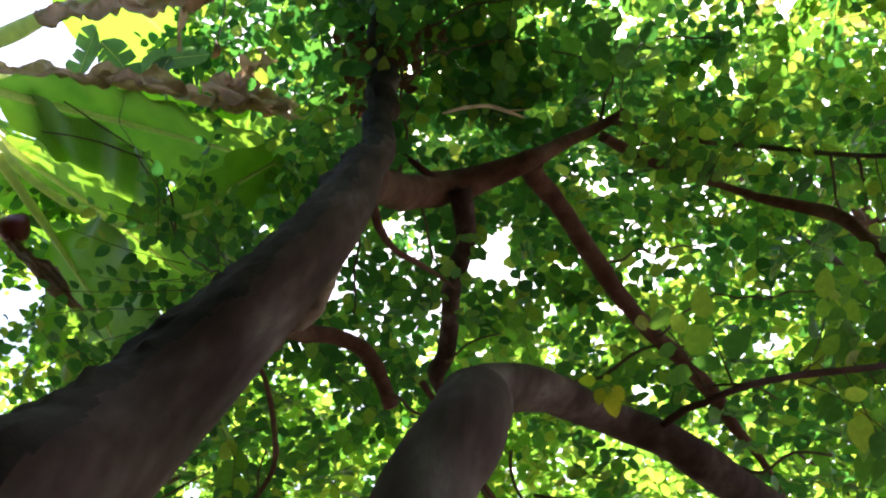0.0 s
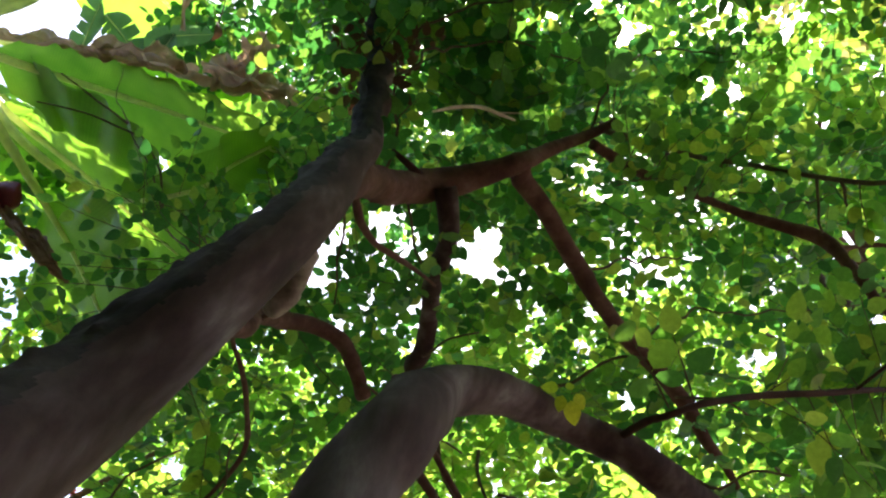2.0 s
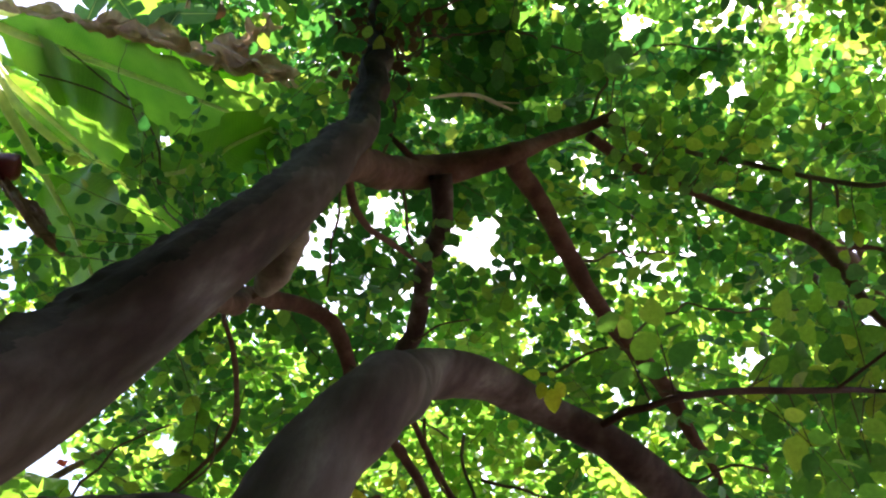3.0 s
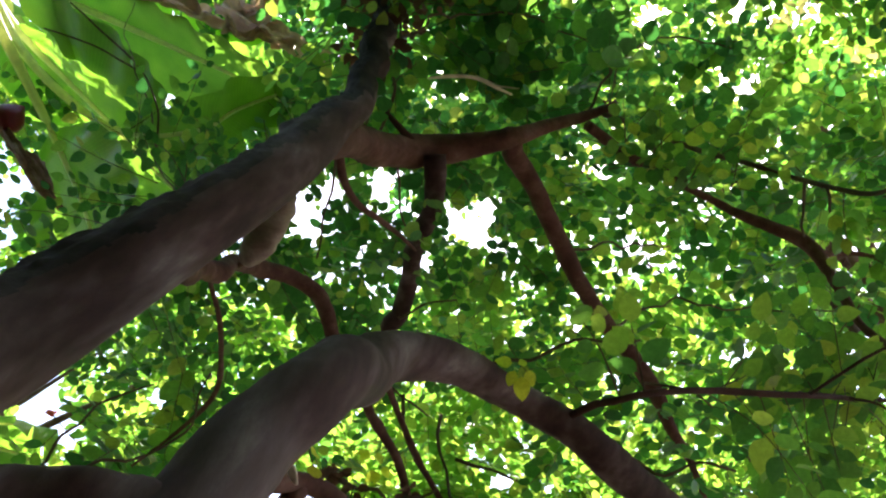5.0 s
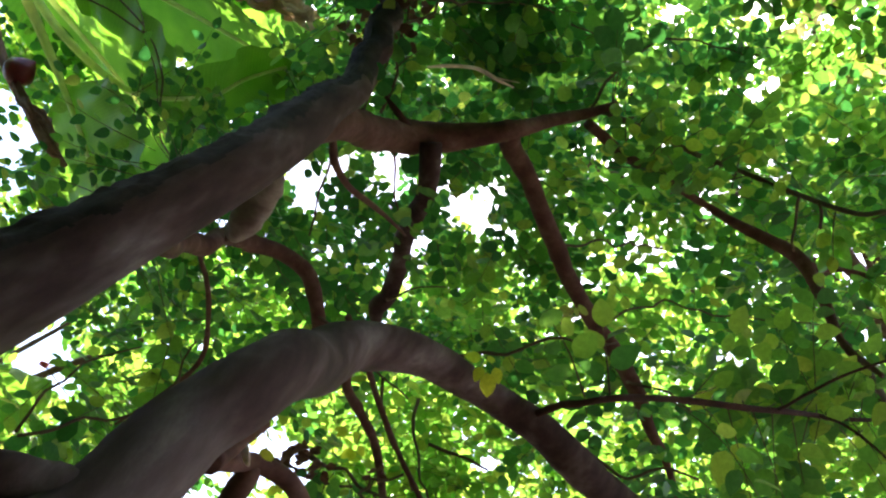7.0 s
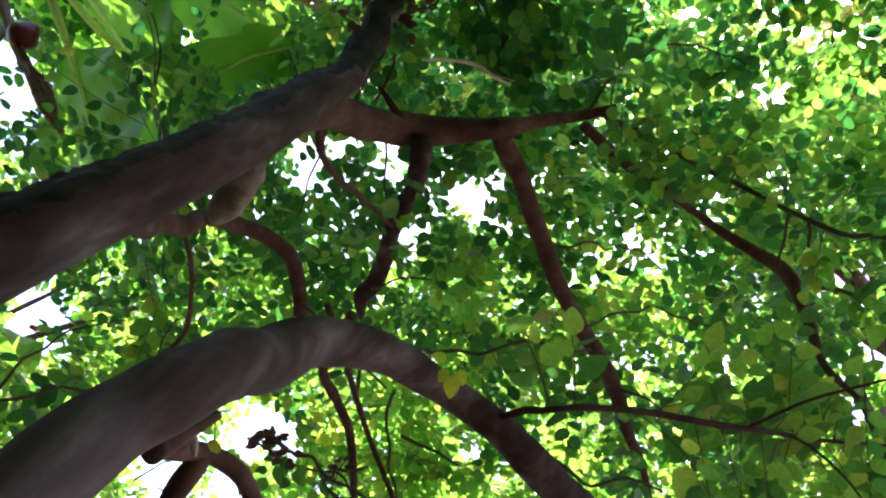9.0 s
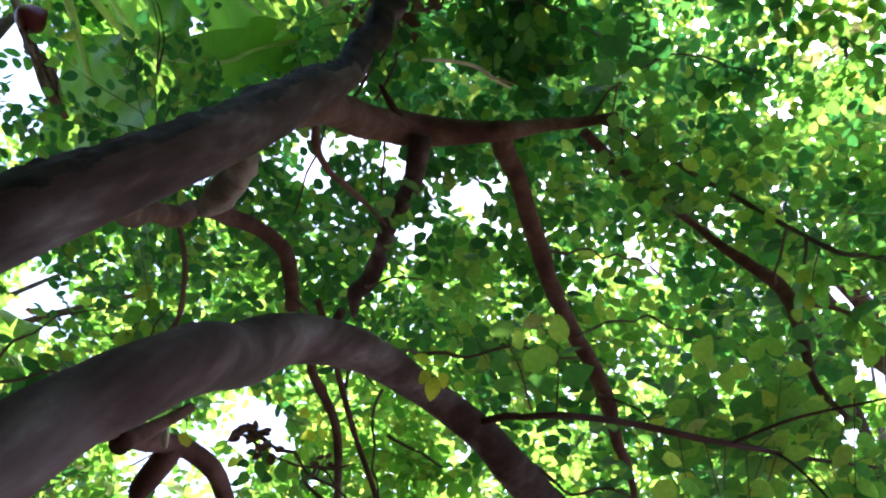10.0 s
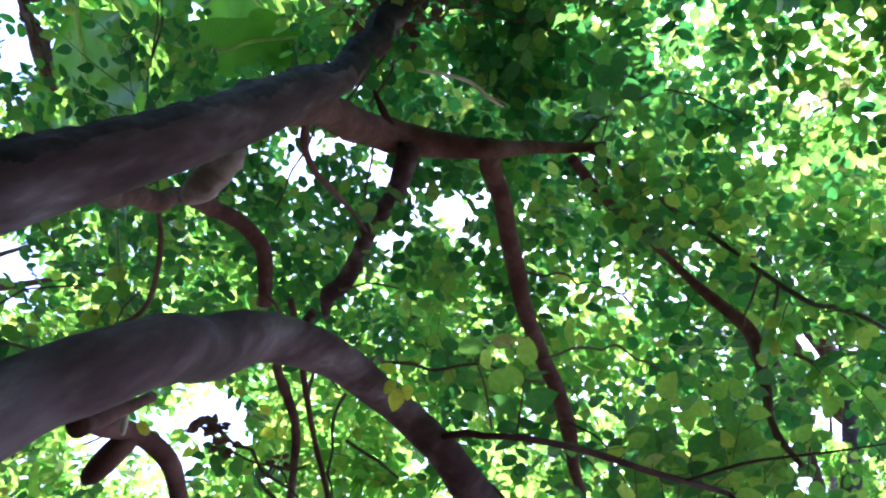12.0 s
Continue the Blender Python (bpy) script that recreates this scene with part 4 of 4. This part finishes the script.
def banana_leaf(pts, half, tears, seed, droop=0.25, bare=0.12, mat=None, label="", twist=0.0, near=0.0, thick=0.032):
    """A blade on both sides of a thick midrib, torn between the veins, and the rib itself below it."""
    r = random.Random(seed)
    rows_ = spline([(*p, 0.0) for p in pts], 0.03)[:, :3]
    n = len(rows_)
    tan = np.gradient(rows_, axis=0)
    tan /= np.linalg.norm(tan, axis=1)[:, None]
    verts, faces, uvs = [], [], []
    across = 8
    for s in (-1, 1):
        cuts = {i: r.uniform(0.15, 0.95) for i in range(int(n * bare), n - 2) if r.random() < tears}
        shift = 0.0
        first = True
        for i in range(int(n * bare), n):
            t = max(0.0, (i / (n - 1) - bare) / (1 - bare))
            w = (half if s < 0 else near or half) * max(0.0, min(1.0, t * 5.5 + 0.02)) ** 0.7 * math.sqrt(max(0.0, 1 - max(0.0, (t - 0.55) / 0.45) ** 2.2))
            side = np.cross(tan[i], [0, 0, 1.0])
            side /= np.linalg.norm(side)
            up = np.cross(side, tan[i])
            side = side * math.cos(twist) + up * math.sin(twist)
            up = np.cross(side, tan[i])
            edge = 0.9 * thick * (1 - 0.85 * i / (n - 1))
            ripple = 0.02 * math.sin(i * 0.9 + seed) + 0.03 * noise.noise((i * 0.12, seed, s))

            def row(dx, fall):
                for k in range(across + 1):
                    q = k / across
                    o = rows_[i] + side * s * (edge + w * q) + up * (0.10 * half * q - (droop + fall) * half * q * q + ripple * q) + tan[i] * (dx * q * q + 0.10 * half * q)
                    verts.append(tuple(o)), uvs.append((i * 0.03 - 0.05 * q, q * s))

            row(0.0, shift)
            if not first:
                b = len(verts) - 2 * (across + 1)
                for k in range(across):
                    a = (b + k, b + k + 1, b + across + 2 + k, b + across + 1 + k)
                    faces.append(a if s > 0 else a[::-1])
            first = False
            if i in cuts:
                # the tear: the blade starts anew, a little apart at the margin
                shift = r.uniform(-0.15, 0.3)
                row(r.uniform(0.006, 0.03), shift)
    me = bpy.data.meshes.new("blade")
    me.from_pydata(verts, [], faces)
    layer = me.uv_layers.new(name="UVMap")
    for loop in me.loops:
        layer.data[loop.index].uv = uvs[loop.vertex_index]
    me.materials.append(mat or banana_leaf_mat)
    me.polygons.foreach_set("use_smooth", [True] * len(me.polygons))
    me.update()
    leaf = keep_world(tagged(new("leaf", me), label), banana)
    rib = np.array([(*p, thick * (1 - 0.85 * k / (n - 1))) for k, p in enumerate(rows_)])
    v, f = tube_data(rib, 10, 0.05, seed)
    link_mesh("midrib", v, f, banana_rib, leaf, "pale green midrib")
    return leaf


banana_leaf([(-2.48, 2.59, 5.26), (-2.09, 2.71, 5.15), (-1.6, 2.84, 5.03), (-1.07, 2.88, 4.79), (-0.65, 2.93, 4.58)], 0.335, 0.0, 1, 0.2, near=0.25)
banana_leaf([(-2.48, 2.59, 5.26), (-2.4, 2.96, 5.23), (-2.37, 3.25, 5.31), (-1.94, 3.36, 4.96), (-1.6, 3.48, 4.68), (-1.23, 3.58, 4.37)], 0.5, 0.0, 2, 0.1, 0.2, near=0.66)
banana_leaf([(-2.48, 2.59, 5.26), (-2.35, 2.89, 5.05), (-2.3, 3.08, 4.99), (-2.1, 3.34, 4.72), (-1.95, 3.47, 4.5), (-1.8, 3.61, 4.23), (-1.7, 3.71, 3.99)], 0.48, 0.02, 3, 0.1, 0.5, thick=0.04)
keep_world(limb("petiole", [(-2.48, 2.59, 5.26, 0.05), (-2.22, 2.39, 5.14, 0.05), (-1.99, 2.34, 5.18, 0.046), (-1.77, 2.27, 5.2, 0.035), (-1.49, 2.28, 5.32, 0.02), (-1.2, 2.3, 5.36, 0.012)], banana_rib, None, "pale green grooved petiole", 0.03, 14, 0.06, 0.0), banana)
banana_leaf([(-2.48, 2.6, 5.3), (-2.27, 2.97, 5.66), (-1.91, 3.19, 5.81), (-1.5, 3.31, 5.88), (-1.08, 3.38, 5.82)], 0.2, 0.2, 5, 0.4, 0.35, near=0.1, thick=0.02)
banana_leaf([(-2.48, 2.6, 5.3), (-2.5, 2.35, 6.1), (-2.2, 2.32, 6.57), (-2.08, 2.74, 6.65), (-1.88, 3.06, 6.54), (-1.57, 3.36, 6.34), (-1.21, 3.52, 6.07), (-0.9, 3.6, 5.75)], 0.42, 0.06, 6, 0.4, 0.45, near=0.45)
for pts, wide, seed in (([(-1.84, 2.72, 5.24), (-1.77, 2.62, 5.36), (-1.7, 2.53, 5.45)], 0.07, 41), ([(-1.7, 2.6, 5.42), (-1.6, 2.7, 5.32), (-1.55, 2.77, 5.2)], 0.09, 42), ([(-1.5, 2.75, 5.25), (-1.42, 2.7, 5.33), (-1.15, 2.73, 5.39)], 0.055, 43), ([(-1.36, 2.8, 5.1), (-1.4, 2.74, 5.24), (-1.34, 2.68, 5.34)], 0.05, 44)):
    banana_leaf(pts, wide, 0.3, seed, 0.3, 0.0, banana_torn, "torn grey-green strip of a leaf", 0.6, thick=0.005)
# leaf added out of sight to cast shade on the second leaf
banana_leaf([(-2.48, 2.6, 5.3), (-2.75, 3.3, 6.2), (-2.4, 3.95, 6.5), (-1.95, 4.2, 6.5), (-1.5, 4.23, 6.4), (-1.05, 4.3, 6.25)], 0.13, 0.03, 9, 0.3, 0.4)
banana_leaf([(-2.48, 2.6, 5.3), (-2.3, 3.15, 5.1), (-1.8, 3.35, 4.8), (-1.18, 2.98, 4.45), (-0.98, 2.93, 4.57), (-0.78, 2.89, 4.66), (-0.58, 2.86, 4.73), (-0.46, 2.85, 4.76)], 0.17, 0.0, 10, 0.15, 0.5)
banana_leaf([(-2.48, 2.6, 5.3), (-2.6, 3.2, 5.6), (-2.5, 3.9, 5.6), (-2.2, 4.5, 5.2), (-1.9, 4.9, 4.7)], 0.3, 0.15, 7, 0.3, 0.2)
banana_leaf([(-2.48, 2.6, 5.3), (-2.9, 2.2, 5.9), (-3.4, 1.8, 6.0), (-3.9, 1.4, 5.6)], 0.4, 0.15, 8, 0.4, 0.2)


def dry_ribbon(name, pts, half, seed, label, parent, mat=None):
    """A withered blade: a pleated, folded brown strip with frayed edges."""
    rows_ = spline([(*p, 0.0) for p in pts], 0.008)[:, :3]
    tan = np.gradient(rows_, axis=0)
    tan /= np.linalg.norm(tan, axis=1)[:, None]
    verts, faces, m = [], [], 25
    for i, p in enumerate(rows_):
        side = np.cross(tan[i], [0, 1.0, -0.5])
        side /= np.linalg.norm(side)
        up = np.cross(side, tan[i])
        s0, ends = i * 0.008, min(1.0, (len(rows_) - i) / 25 + 0.1, i / 20 + 0.3)
        for k in range(m):
            q = 2 * k / (m - 1) - 1
            edge = 0.65 + 0.9 * abs(noise.noise((s0 * 4, seed, 3 * (q > 0)))) + 0.3 * abs(noise.noise((s0 * 22, seed, 9 * (q > 0)))) + 0.12 * noise.noise((s0 * 60, seed, 5 * (q > 0)))
            wob = Vector((s0 * 9, q * 1.6, seed))
            fold = 0.8 * half * noise.noise(wob) + 0.16 * half * noise.noise(wob * 2.7) + 0.05 * half * math.sin(q * 16 + 4 * noise.noise((s0 * 6, seed, 1)))
            o = p + side * (half * ends * edge * q + 0.25 * half * noise.noise(wob * 1.7 + Vector((9, 0, 0)))) + up * (fold - 0.35 * half * abs(q)) + tan[i] * 0.3 * half * noise.noise(wob * 2.1 + Vector((0, 4, 0)))
            verts.append(tuple(o))
    for i in range(len(rows_) - 1):
        for k in range(m - 1):
            a = i * m + k
            faces.append((a, a + 1, a + m + 1, a + m))
    return keep_world(link_mesh(name, verts, faces, mat or banana_dry, None, label), parent)


DRY = "brown crumpled dry leaf"
dry_ribbon("withered_leaf", [(-2.3, 2.5, 5.1), (-1.93, 2.48, 5.04), (-1.73, 2.55, 5.04), (-1.49, 2.59, 4.99), (-1.26, 2.62, 4.92), (-1.05, 2.68, 4.89), (-0.78, 2.67, 4.77), (-0.53, 2.64, 4.65), (-0.35, 2.63, 4.58)], 0.07, 3, DRY, banana)
dry_ribbon("withered_leaf", [(-1.66, 2.56, 5.03), (-1.44, 2.58, 5.02), (-1.28, 2.58, 4.96), (-1.16, 2.65, 4.91)], 0.11, 14, DRY, banana)
dry_ribbon("withered_leaf", [(-1.04, 2.68, 4.85), (-0.92, 2.61, 4.84), (-0.8, 2.56, 4.89), (-0.74, 2.5, 4.97)], 0.15, 9, DRY, banana)
dry_ribbon("withered_leaf", [(-0.98, 2.56, 4.95), (-0.98, 2.6, 4.88), (-0.86, 2.63, 4.82), (-0.66, 2.63, 4.72)], 0.12, 17, DRY, banana)
dry_ribbon("withered_leaf", [(-1.82, 2.24, 5.13), (-1.59, 2.28, 5.18), (-1.37, 2.29, 5.2), (-1.14, 2.32, 5.26), (-1.0, 2.33, 5.28)], 0.15, 5, DRY, banana)
dry_ribbon("withered_leaf", [(-1.12, 2.31, 5.31), (-1.16, 2.38, 5.24), (-1.19, 2.45, 5.18), (-1.22, 2.51, 5.12)], 0.05, 8, DRY, banana)
keep_world(limb("flower_stalk", [(-2.44, 2.59, 5.16, 0.035), (-2.2, 2.56, 4.62, 0.028), (-2.04, 2.61, 4.32, 0.025), (-1.91, 2.66, 4.13, 0.022), (-1.8, 2.7, 4.01, 0.025), (-1.65, 2.73, 3.84, 0.028), (-1.54, 2.79, 3.75, 0.014)], stalk_mat, None, "brown drooping flower stalk", 0.03, 12, 0.2, 0.6), banana)
for k, (p, q) in enumerate((((-1.86, 2.66, 4.07), (-1.68, 2.72, 3.86)), ((-1.76, 2.7, 3.98), (-1.56, 2.77, 3.76)), ((-1.8, 2.72, 3.98), (-1.6, 2.72, 3.82)))):
    dry_ribbon("bract", [p, tuple((np.array(p) + q) / 2 + np.array([0.02, -0.03, 0.03 * (k - 1)])), q], 0.04, 20 + k, "dry brown bract", banana, stalk_mat)


def flower_bud():
    bm = bmesh.new()
    n, m = 18, 20
    grid = []
    for i in range(n + 1):
        t = i / n
        rad = 0.068 * math.sin(math.pi * min(1, t * 1.02)) ** 0.62 * (1.15 - 0.35 * t) if 0 < i < n else 0.004
        ring = []
        for k in range(m):
            a = 2 * math.pi * k / m
            fold = 1 + 0.05 * math.sin(3 * a + 5 * t) + 0.02 * math.sin(9 * a)
            ring.append(bm.verts.new((rad * fold * math.cos(a), rad * fold * math.sin(a), -0.15 * t)))
        grid.append(ring)
    for i in range(n):
        for k in range(m):
            bm.faces.new((grid[i][k], grid[i][(k + 1) % m], grid[i + 1][(k + 1) % m], grid[i + 1][k]))
    bm.faces.new(grid[0][::-1]), bm.faces.new(grid[-1])
    for f_ in bm.faces:
        f_.smooth = True
    me = bpy.data.meshes.new("flower_bud")
    bm.to_mesh(me)
    bm.free()
    me.materials.append(bud_mat)
    ob = tagged(new("flower_bud", me), "deep red pointed flower bud")
    ob.parent = banana
    ob.matrix_parent_inverse = Matrix.Translation(-Vector(banana.location))
    ob.matrix_basis = Matrix.Translation((-1.905, 2.655, 4.085)) @ Vector((0.12, -0.03, 0.13)).to_track_quat("-Z", "Y").to_matrix().to_4x4()


flower_bud()

# ---- thin twigs and dead leaves of the tree ----
def crooked(pts, amount=0.014):
    """The same line with small kinks at its buds."""
    rows_ = spline(pts, 0.07)
    for i in range(1, len(rows_) - 1):
        rows_[i, :3] += rng.normal(0, amount * 0.6, 3)
    return rows_


LEADER_TWIGS = [[(-1.07, 2.46, 2.43), (-1.03, 2.47, 2.58), (-0.98, 2.5, 2.71), (-0.85, 2.6, 2.85)],
    [(-1.06, 2.46, 2.42), (-0.92, 2.54, 2.53), (-0.75, 2.62, 2.65), (-0.65, 2.55, 2.88)],
    [(-0.121, 2.024, 3.579), (-0.094, 1.892, 3.645), (-0.077, 1.826, 3.832), (-0.066, 1.826, 4.085)],
    [(-0.176, 1.914, 3.414), (-0.132, 1.87, 3.535), (-0.11, 1.826, 3.7)],
    [(-0.27, 2, 3.5), (-0.27, 2.12, 3.46), (-0.3, 2.26, 3.37), (-0.33, 2.39, 3.28)],
    [(-0.05, 1.95, 3.47), (-0.05, 2.08, 3.45), (-0.04, 2.19, 3.41), (-0.01, 2.3, 3.36)],
    [(1.32, 2.05, 3.48), (1.33, 2.12, 3.41), (1.34, 2.18, 3.35)],
    [(1.35, 1.98, 3.4), (1.37, 2.05, 3.36), (1.39, 2.11, 3.32)]]
LIMB_TWIGS = [[(0.02, 2.5, 2.82), (0.03, 2.64, 2.74), (0.09, 2.77, 2.68), (0.17, 2.82, 2.56)],
    [(-0.05, 2.66, 3.24), (-0.02, 2.62, 3.2), (0.05, 2.59, 3.25), (0.18, 2.58, 3.27)],
    [(0.96, 2.98, 3.2), (1.08, 2.89, 3.13), (1.19, 2.89, 3.06)],
    [(0.5, 1.93, 2.43), (0.64, 2.04, 2.44), (0.75, 2.07, 2.42), (0.95, 2.1, 2.45)],
    [(0.22, 1.62, 2.45), (0.26, 2, 2.67), (0.39, 1.99, 2.69), (0.54, 1.95, 2.72), (0.7, 2, 2.78)],
    [(-0.36, 2.91, 2.64), (-0.2, 2.96, 2.6), (0.02, 2.99, 2.58), (0.1, 3, 2.4)],
    [(-0.11, 1.782, 3.7), (0.055, 1.925, 4.085), (0.33, 2.145, 4.415), (0.77, 2.42, 4.58)],
    [(-0.121, 1.815, 3.975), (0.22, 1.925, 4.36), (0.605, 2.035, 4.58)]]
LOW_TWIGS = [[(0.6, 2.15, 3.82), (0.75, 2.1, 4.1), (1, 2.2, 4.4), (1.5, 2.4, 4.6)],
    [(0.8, 2.8, 3.33), (1, 2.85, 3.5), (1.4, 3, 3.6), (1.9, 3.1, 3.7)],
    [(0.56, 2.46, 3.45), (0.75, 2.6, 3.6), (1.1, 2.9, 3.85)],
    [(-0.23, 2.4, 2.96), (-0.1, 2.6, 2.95), (0.1, 2.8, 2.9)],
    [(0.151, 2.504, 2.761), (0.152, 2.509, 2.619), (0.195, 2.506, 2.492), (0.242, 2.49, 2.387)],
    [(-0.134, 2.181, 2.394), (-0.044, 2.207, 2.365), (0.029, 2.225, 2.341), (0.116, 2.241, 2.323), (0.207, 2.257, 2.288)],
    [(0.12, 2.158, 2.251), (0.046, 2.138, 2.29), (0.084, 2.132, 2.321), (0.155, 2.128, 2.353)],
    [(0.205, 2.561, 2.633), (0.327, 2.573, 2.608), (0.41, 2.581, 2.582)]]
for pts in LEADER_TWIGS + LIMB_TWIGS + LOW_TWIGS:
    n = len(pts)
    tree_part("branch", crooked([(*p, 0.0062 - 0.0035 * k / n) for k, p in enumerate(pts)]), twig_bark, "", sides=7, step=0.03, lump=0.1, ring=0.0)

for pts in ([(-0.5, 1.62, 2.84), (-0.86, 2.13, 3.414), (-0.988, 2.142, 3.722), (-1.13, 2.157, 4.0), (-1.25, 2.205, 4.25), (-1.303, 2.271, 4.512)],
            [(-1.09, 2.15, 3.94), (-1.25, 2.08, 3.98), (-1.424, 2.002, 3.977)], [(-1.13, 2.155, 4.0), (-1.24, 2.06, 4.05), (-1.346, 1.96, 4.085)], [(-0.9, 2.135, 3.5), (-0.95, 2.05, 3.7), (-1.02, 2.0, 3.8)]):
    tree_part("twig", crooked([(*p, 0.0042 - 0.0006 * k) for k, p in enumerate(pts)], 0.006), twig_bark, "", sides=6, step=0.03, lump=0.05, ring=0.0)

leaf_dead = leaf_material("leaf_dead", [(0, (0.07, 0.035, 0.025)), (1, (0.14, 0.075, 0.05))], [(0, (0.1, 0.04, 0.02)), (1, (0.18, 0.09, 0.04))], 0.3, 0.8, per_object=True)
DEAD_LEAVES = [leaf_mesh("dead_leaf", 0.09, 0.5, leaf_dead), leaf_mesh("dead_leaf", 0.07, -0.4, leaf_dead)]
for root, tip, n in (((-0.132, 1.76, 3.7), (-0.297, 1.925, 4.052), 8), ((-0.143, 1.76, 3.59), (-0.286, 1.87, 3.81), 7), ((-0.11, 1.782, 3.81), (-0.022, 1.958, 4.03), 7), ((-0.11, 1.76, 3.7), (-0.055, 1.892, 3.788), 5), ((-0.132, 1.782, 3.92), (-0.33, 1.87, 4.14), 8), ((-0.11, 1.782, 3.81), (-0.242, 1.76, 4.085), 8), ((-0.11, 1.782, 3.92), (0.088, 1.87, 4.085), 8), ((-0.11, 1.76, 3.755), (0, 1.782, 3.942), 6),
                     ((-0.36, 2.91, 2.64), (-0.25, 2.95, 2.62), 5), ((-0.08, 2.196, 2.379), (-0.166, 2.133, 2.358), 6), ((0.065, 2.234, 2.328), (0.087, 2.17, 2.368), 6), ((-0.1, 2.19, 2.38), (-0.12, 2.06, 2.35), 12), ((-0.13, 2.18, 2.394), (-0.15, 2.08, 2.33), 10), ((-0.06, 2.2, 2.37), (-0.07, 2.1, 2.3), 10)):
    shoot(root, tip, n, 0.02, tree, DEAD_LEAVES, 0.4 if root[2] < 2.5 else 0.5, 0.3)

# a thread with a curled dry leaf
thread = limb("hanging_stem", [(-0.82, 2.03, 5.2, 0.0035), (-0.83, 2.06, 4.83, 0.003), (-0.84, 2.06, 4.5, 0.003)], twig_bark, None, "", 0.05, 6, 0.05, 0)
tagged(thread, "thin hanging stem with a curled dry leaf", "stem")
ob = new("dry_leaf", DEAD_LEAVES[0])
ob.parent = thread
ob.matrix_basis = Matrix.Translation((-0.84, 2.06, 4.51)) @ Euler((0.4, 1.3, 0.2)).to_matrix().to_4x4()


def palm(place, crown, fronds):
    """A fan of pleated palm fronds on a slim stem, far behind the trunk."""
    t = thing("palm", (*place, 0), "palm with pale green narrow leaflets", "palm")
    keep_world(limb("stem", [(*place, -0.05, 0.09), (*place, crown[2] * 0.6, 0.07), (*crown, 0.05)], bark, None, "grey ringed stem", 0.12, 12, 0.05, 0.5), t)
    for k, (dx, dy, dz) in enumerate(fronds):
        a = np.array(crown)
        b = a + np.array((dx, dy, dz))
        mid = (a + b) / 2 + np.array([0, 0, 0.25])
        rows_ = spline([(*a, 0.014), (*mid, 0.01), (*b, 0.004)], 0.05)
        v, f = tube_data(rows_, 6)
        fr = keep_world(link_mesh("frond", v, f, banana_rib), t)
        verts, faces = [], []
        for i in range(3, len(rows_) - 1):
            p, d = rows_[i, :3], rows_[i + 1, :3] - rows_[i, :3]
            d /= np.linalg.norm(d)
            sd = np.cross(d, [0, 0, 1.0])
            sd /= np.linalg.norm(sd)
            ln = 0.42 * math.sin(math.pi * (i / len(rows_)) ** 0.7) + 0.08
            for sgn in (-1, 1):
                tip = p + (sd * sgn * 0.8 + d * 0.5 - np.array([0, 0, 0.35])) * ln
                m = (p + tip) / 2 + np.array([0, 0, 0.04])
                w = d * 0.016
                b0 = len(verts)
                verts += [tuple(p - w), tuple(p + w), tuple(m - w * 1.2), tuple(m + w * 1.2), tuple(tip)]
                faces += [(b0, b0 + 1, b0 + 3, b0 + 2), (b0 + 2, b0 + 3, b0 + 4)]
        ob_ = link_mesh("foliage", verts, faces, leaf_far, fr, "narrow pale green leaflets")
        tagged(ob_, kind="stuff")


banana = thing("banana_plant", (-3.3, 4.3, 0), "young banana plant with pale sunlit leaves", "banana plant")
keep_world(limb("stem", [(-3.3, 4.3, -0.05, 0.11), (-3.3, 4.3, 1.4, 0.09), (-3.25, 4.28, 2.7, 0.05)], banana_rib, None, "pale green layered stem", 0.1, 16, 0.06, 0.2), banana)
banana_leaf([(-3.25, 4.28, 2.7), (-2.8, 4.1, 3.0), (-2.4, 4.05, 3.15), (-2.1, 4.1, 3.2), (-1.9, 4.15, 3.14), (-1.75, 4.2, 3.02)], 0.26, 0.25, 31, 0.2)
banana_leaf([(-3.25, 4.28, 2.7), (-2.9, 4.4, 3.2), (-2.5, 4.5, 3.5), (-2.1, 4.6, 3.55)], 0.28, 0.25, 32, 0.3)
banana_leaf([(-3.25, 4.28, 2.7), (-3.4, 4.0, 3.3), (-3.7, 3.8, 3.7), (-4.0, 3.6, 3.6)], 0.28, 0.2, 33, 0.3)
palm((-4.2, 5.2), (-3.9, 5.0, 6.4), [(1.3, -0.1, 0.1), (1.2, -0.6, -0.2), (0.9, -0.9, 0.3), (0.4, 0.5, 0.7), (-0.8, 0.3, 0.4), (-0.5, -0.8, 0.3), (1.3, 0.4, -0.4)])


# a red blossom on the tree behind
blossom = thing("blossom", (-1.78, 3.85, 3.29), "small red blossom on a thin stalk", "flower")
petal_red = leaf_material("petal_red", [(0, (0.5, 0.05, 0.03)), (1, (0.6, 0.1, 0.05))], [(0, (0.7, 0.1, 0.05)), (1, (0.75, 0.15, 0.06))], 0.4, 0.6, True)
PETAL = leaf_mesh("petal", 0.045, 0.3, petal_red)
for k in range(6):
    ob = new("petal", PETAL)
    ob.parent = blossom
    ob.matrix_basis = Euler((0.5, -0.4, k * 1.05)).to_matrix().to_4x4()
v, f = tube_data(spline([(0, 0, 0, 0.003), (0.1, 0.3, -0.05, 0.003), (0.2, 1.1, 0.1, 0.004)], 0.05), 6)
link_mesh("stalk", v, f, twig_bark, blossom)
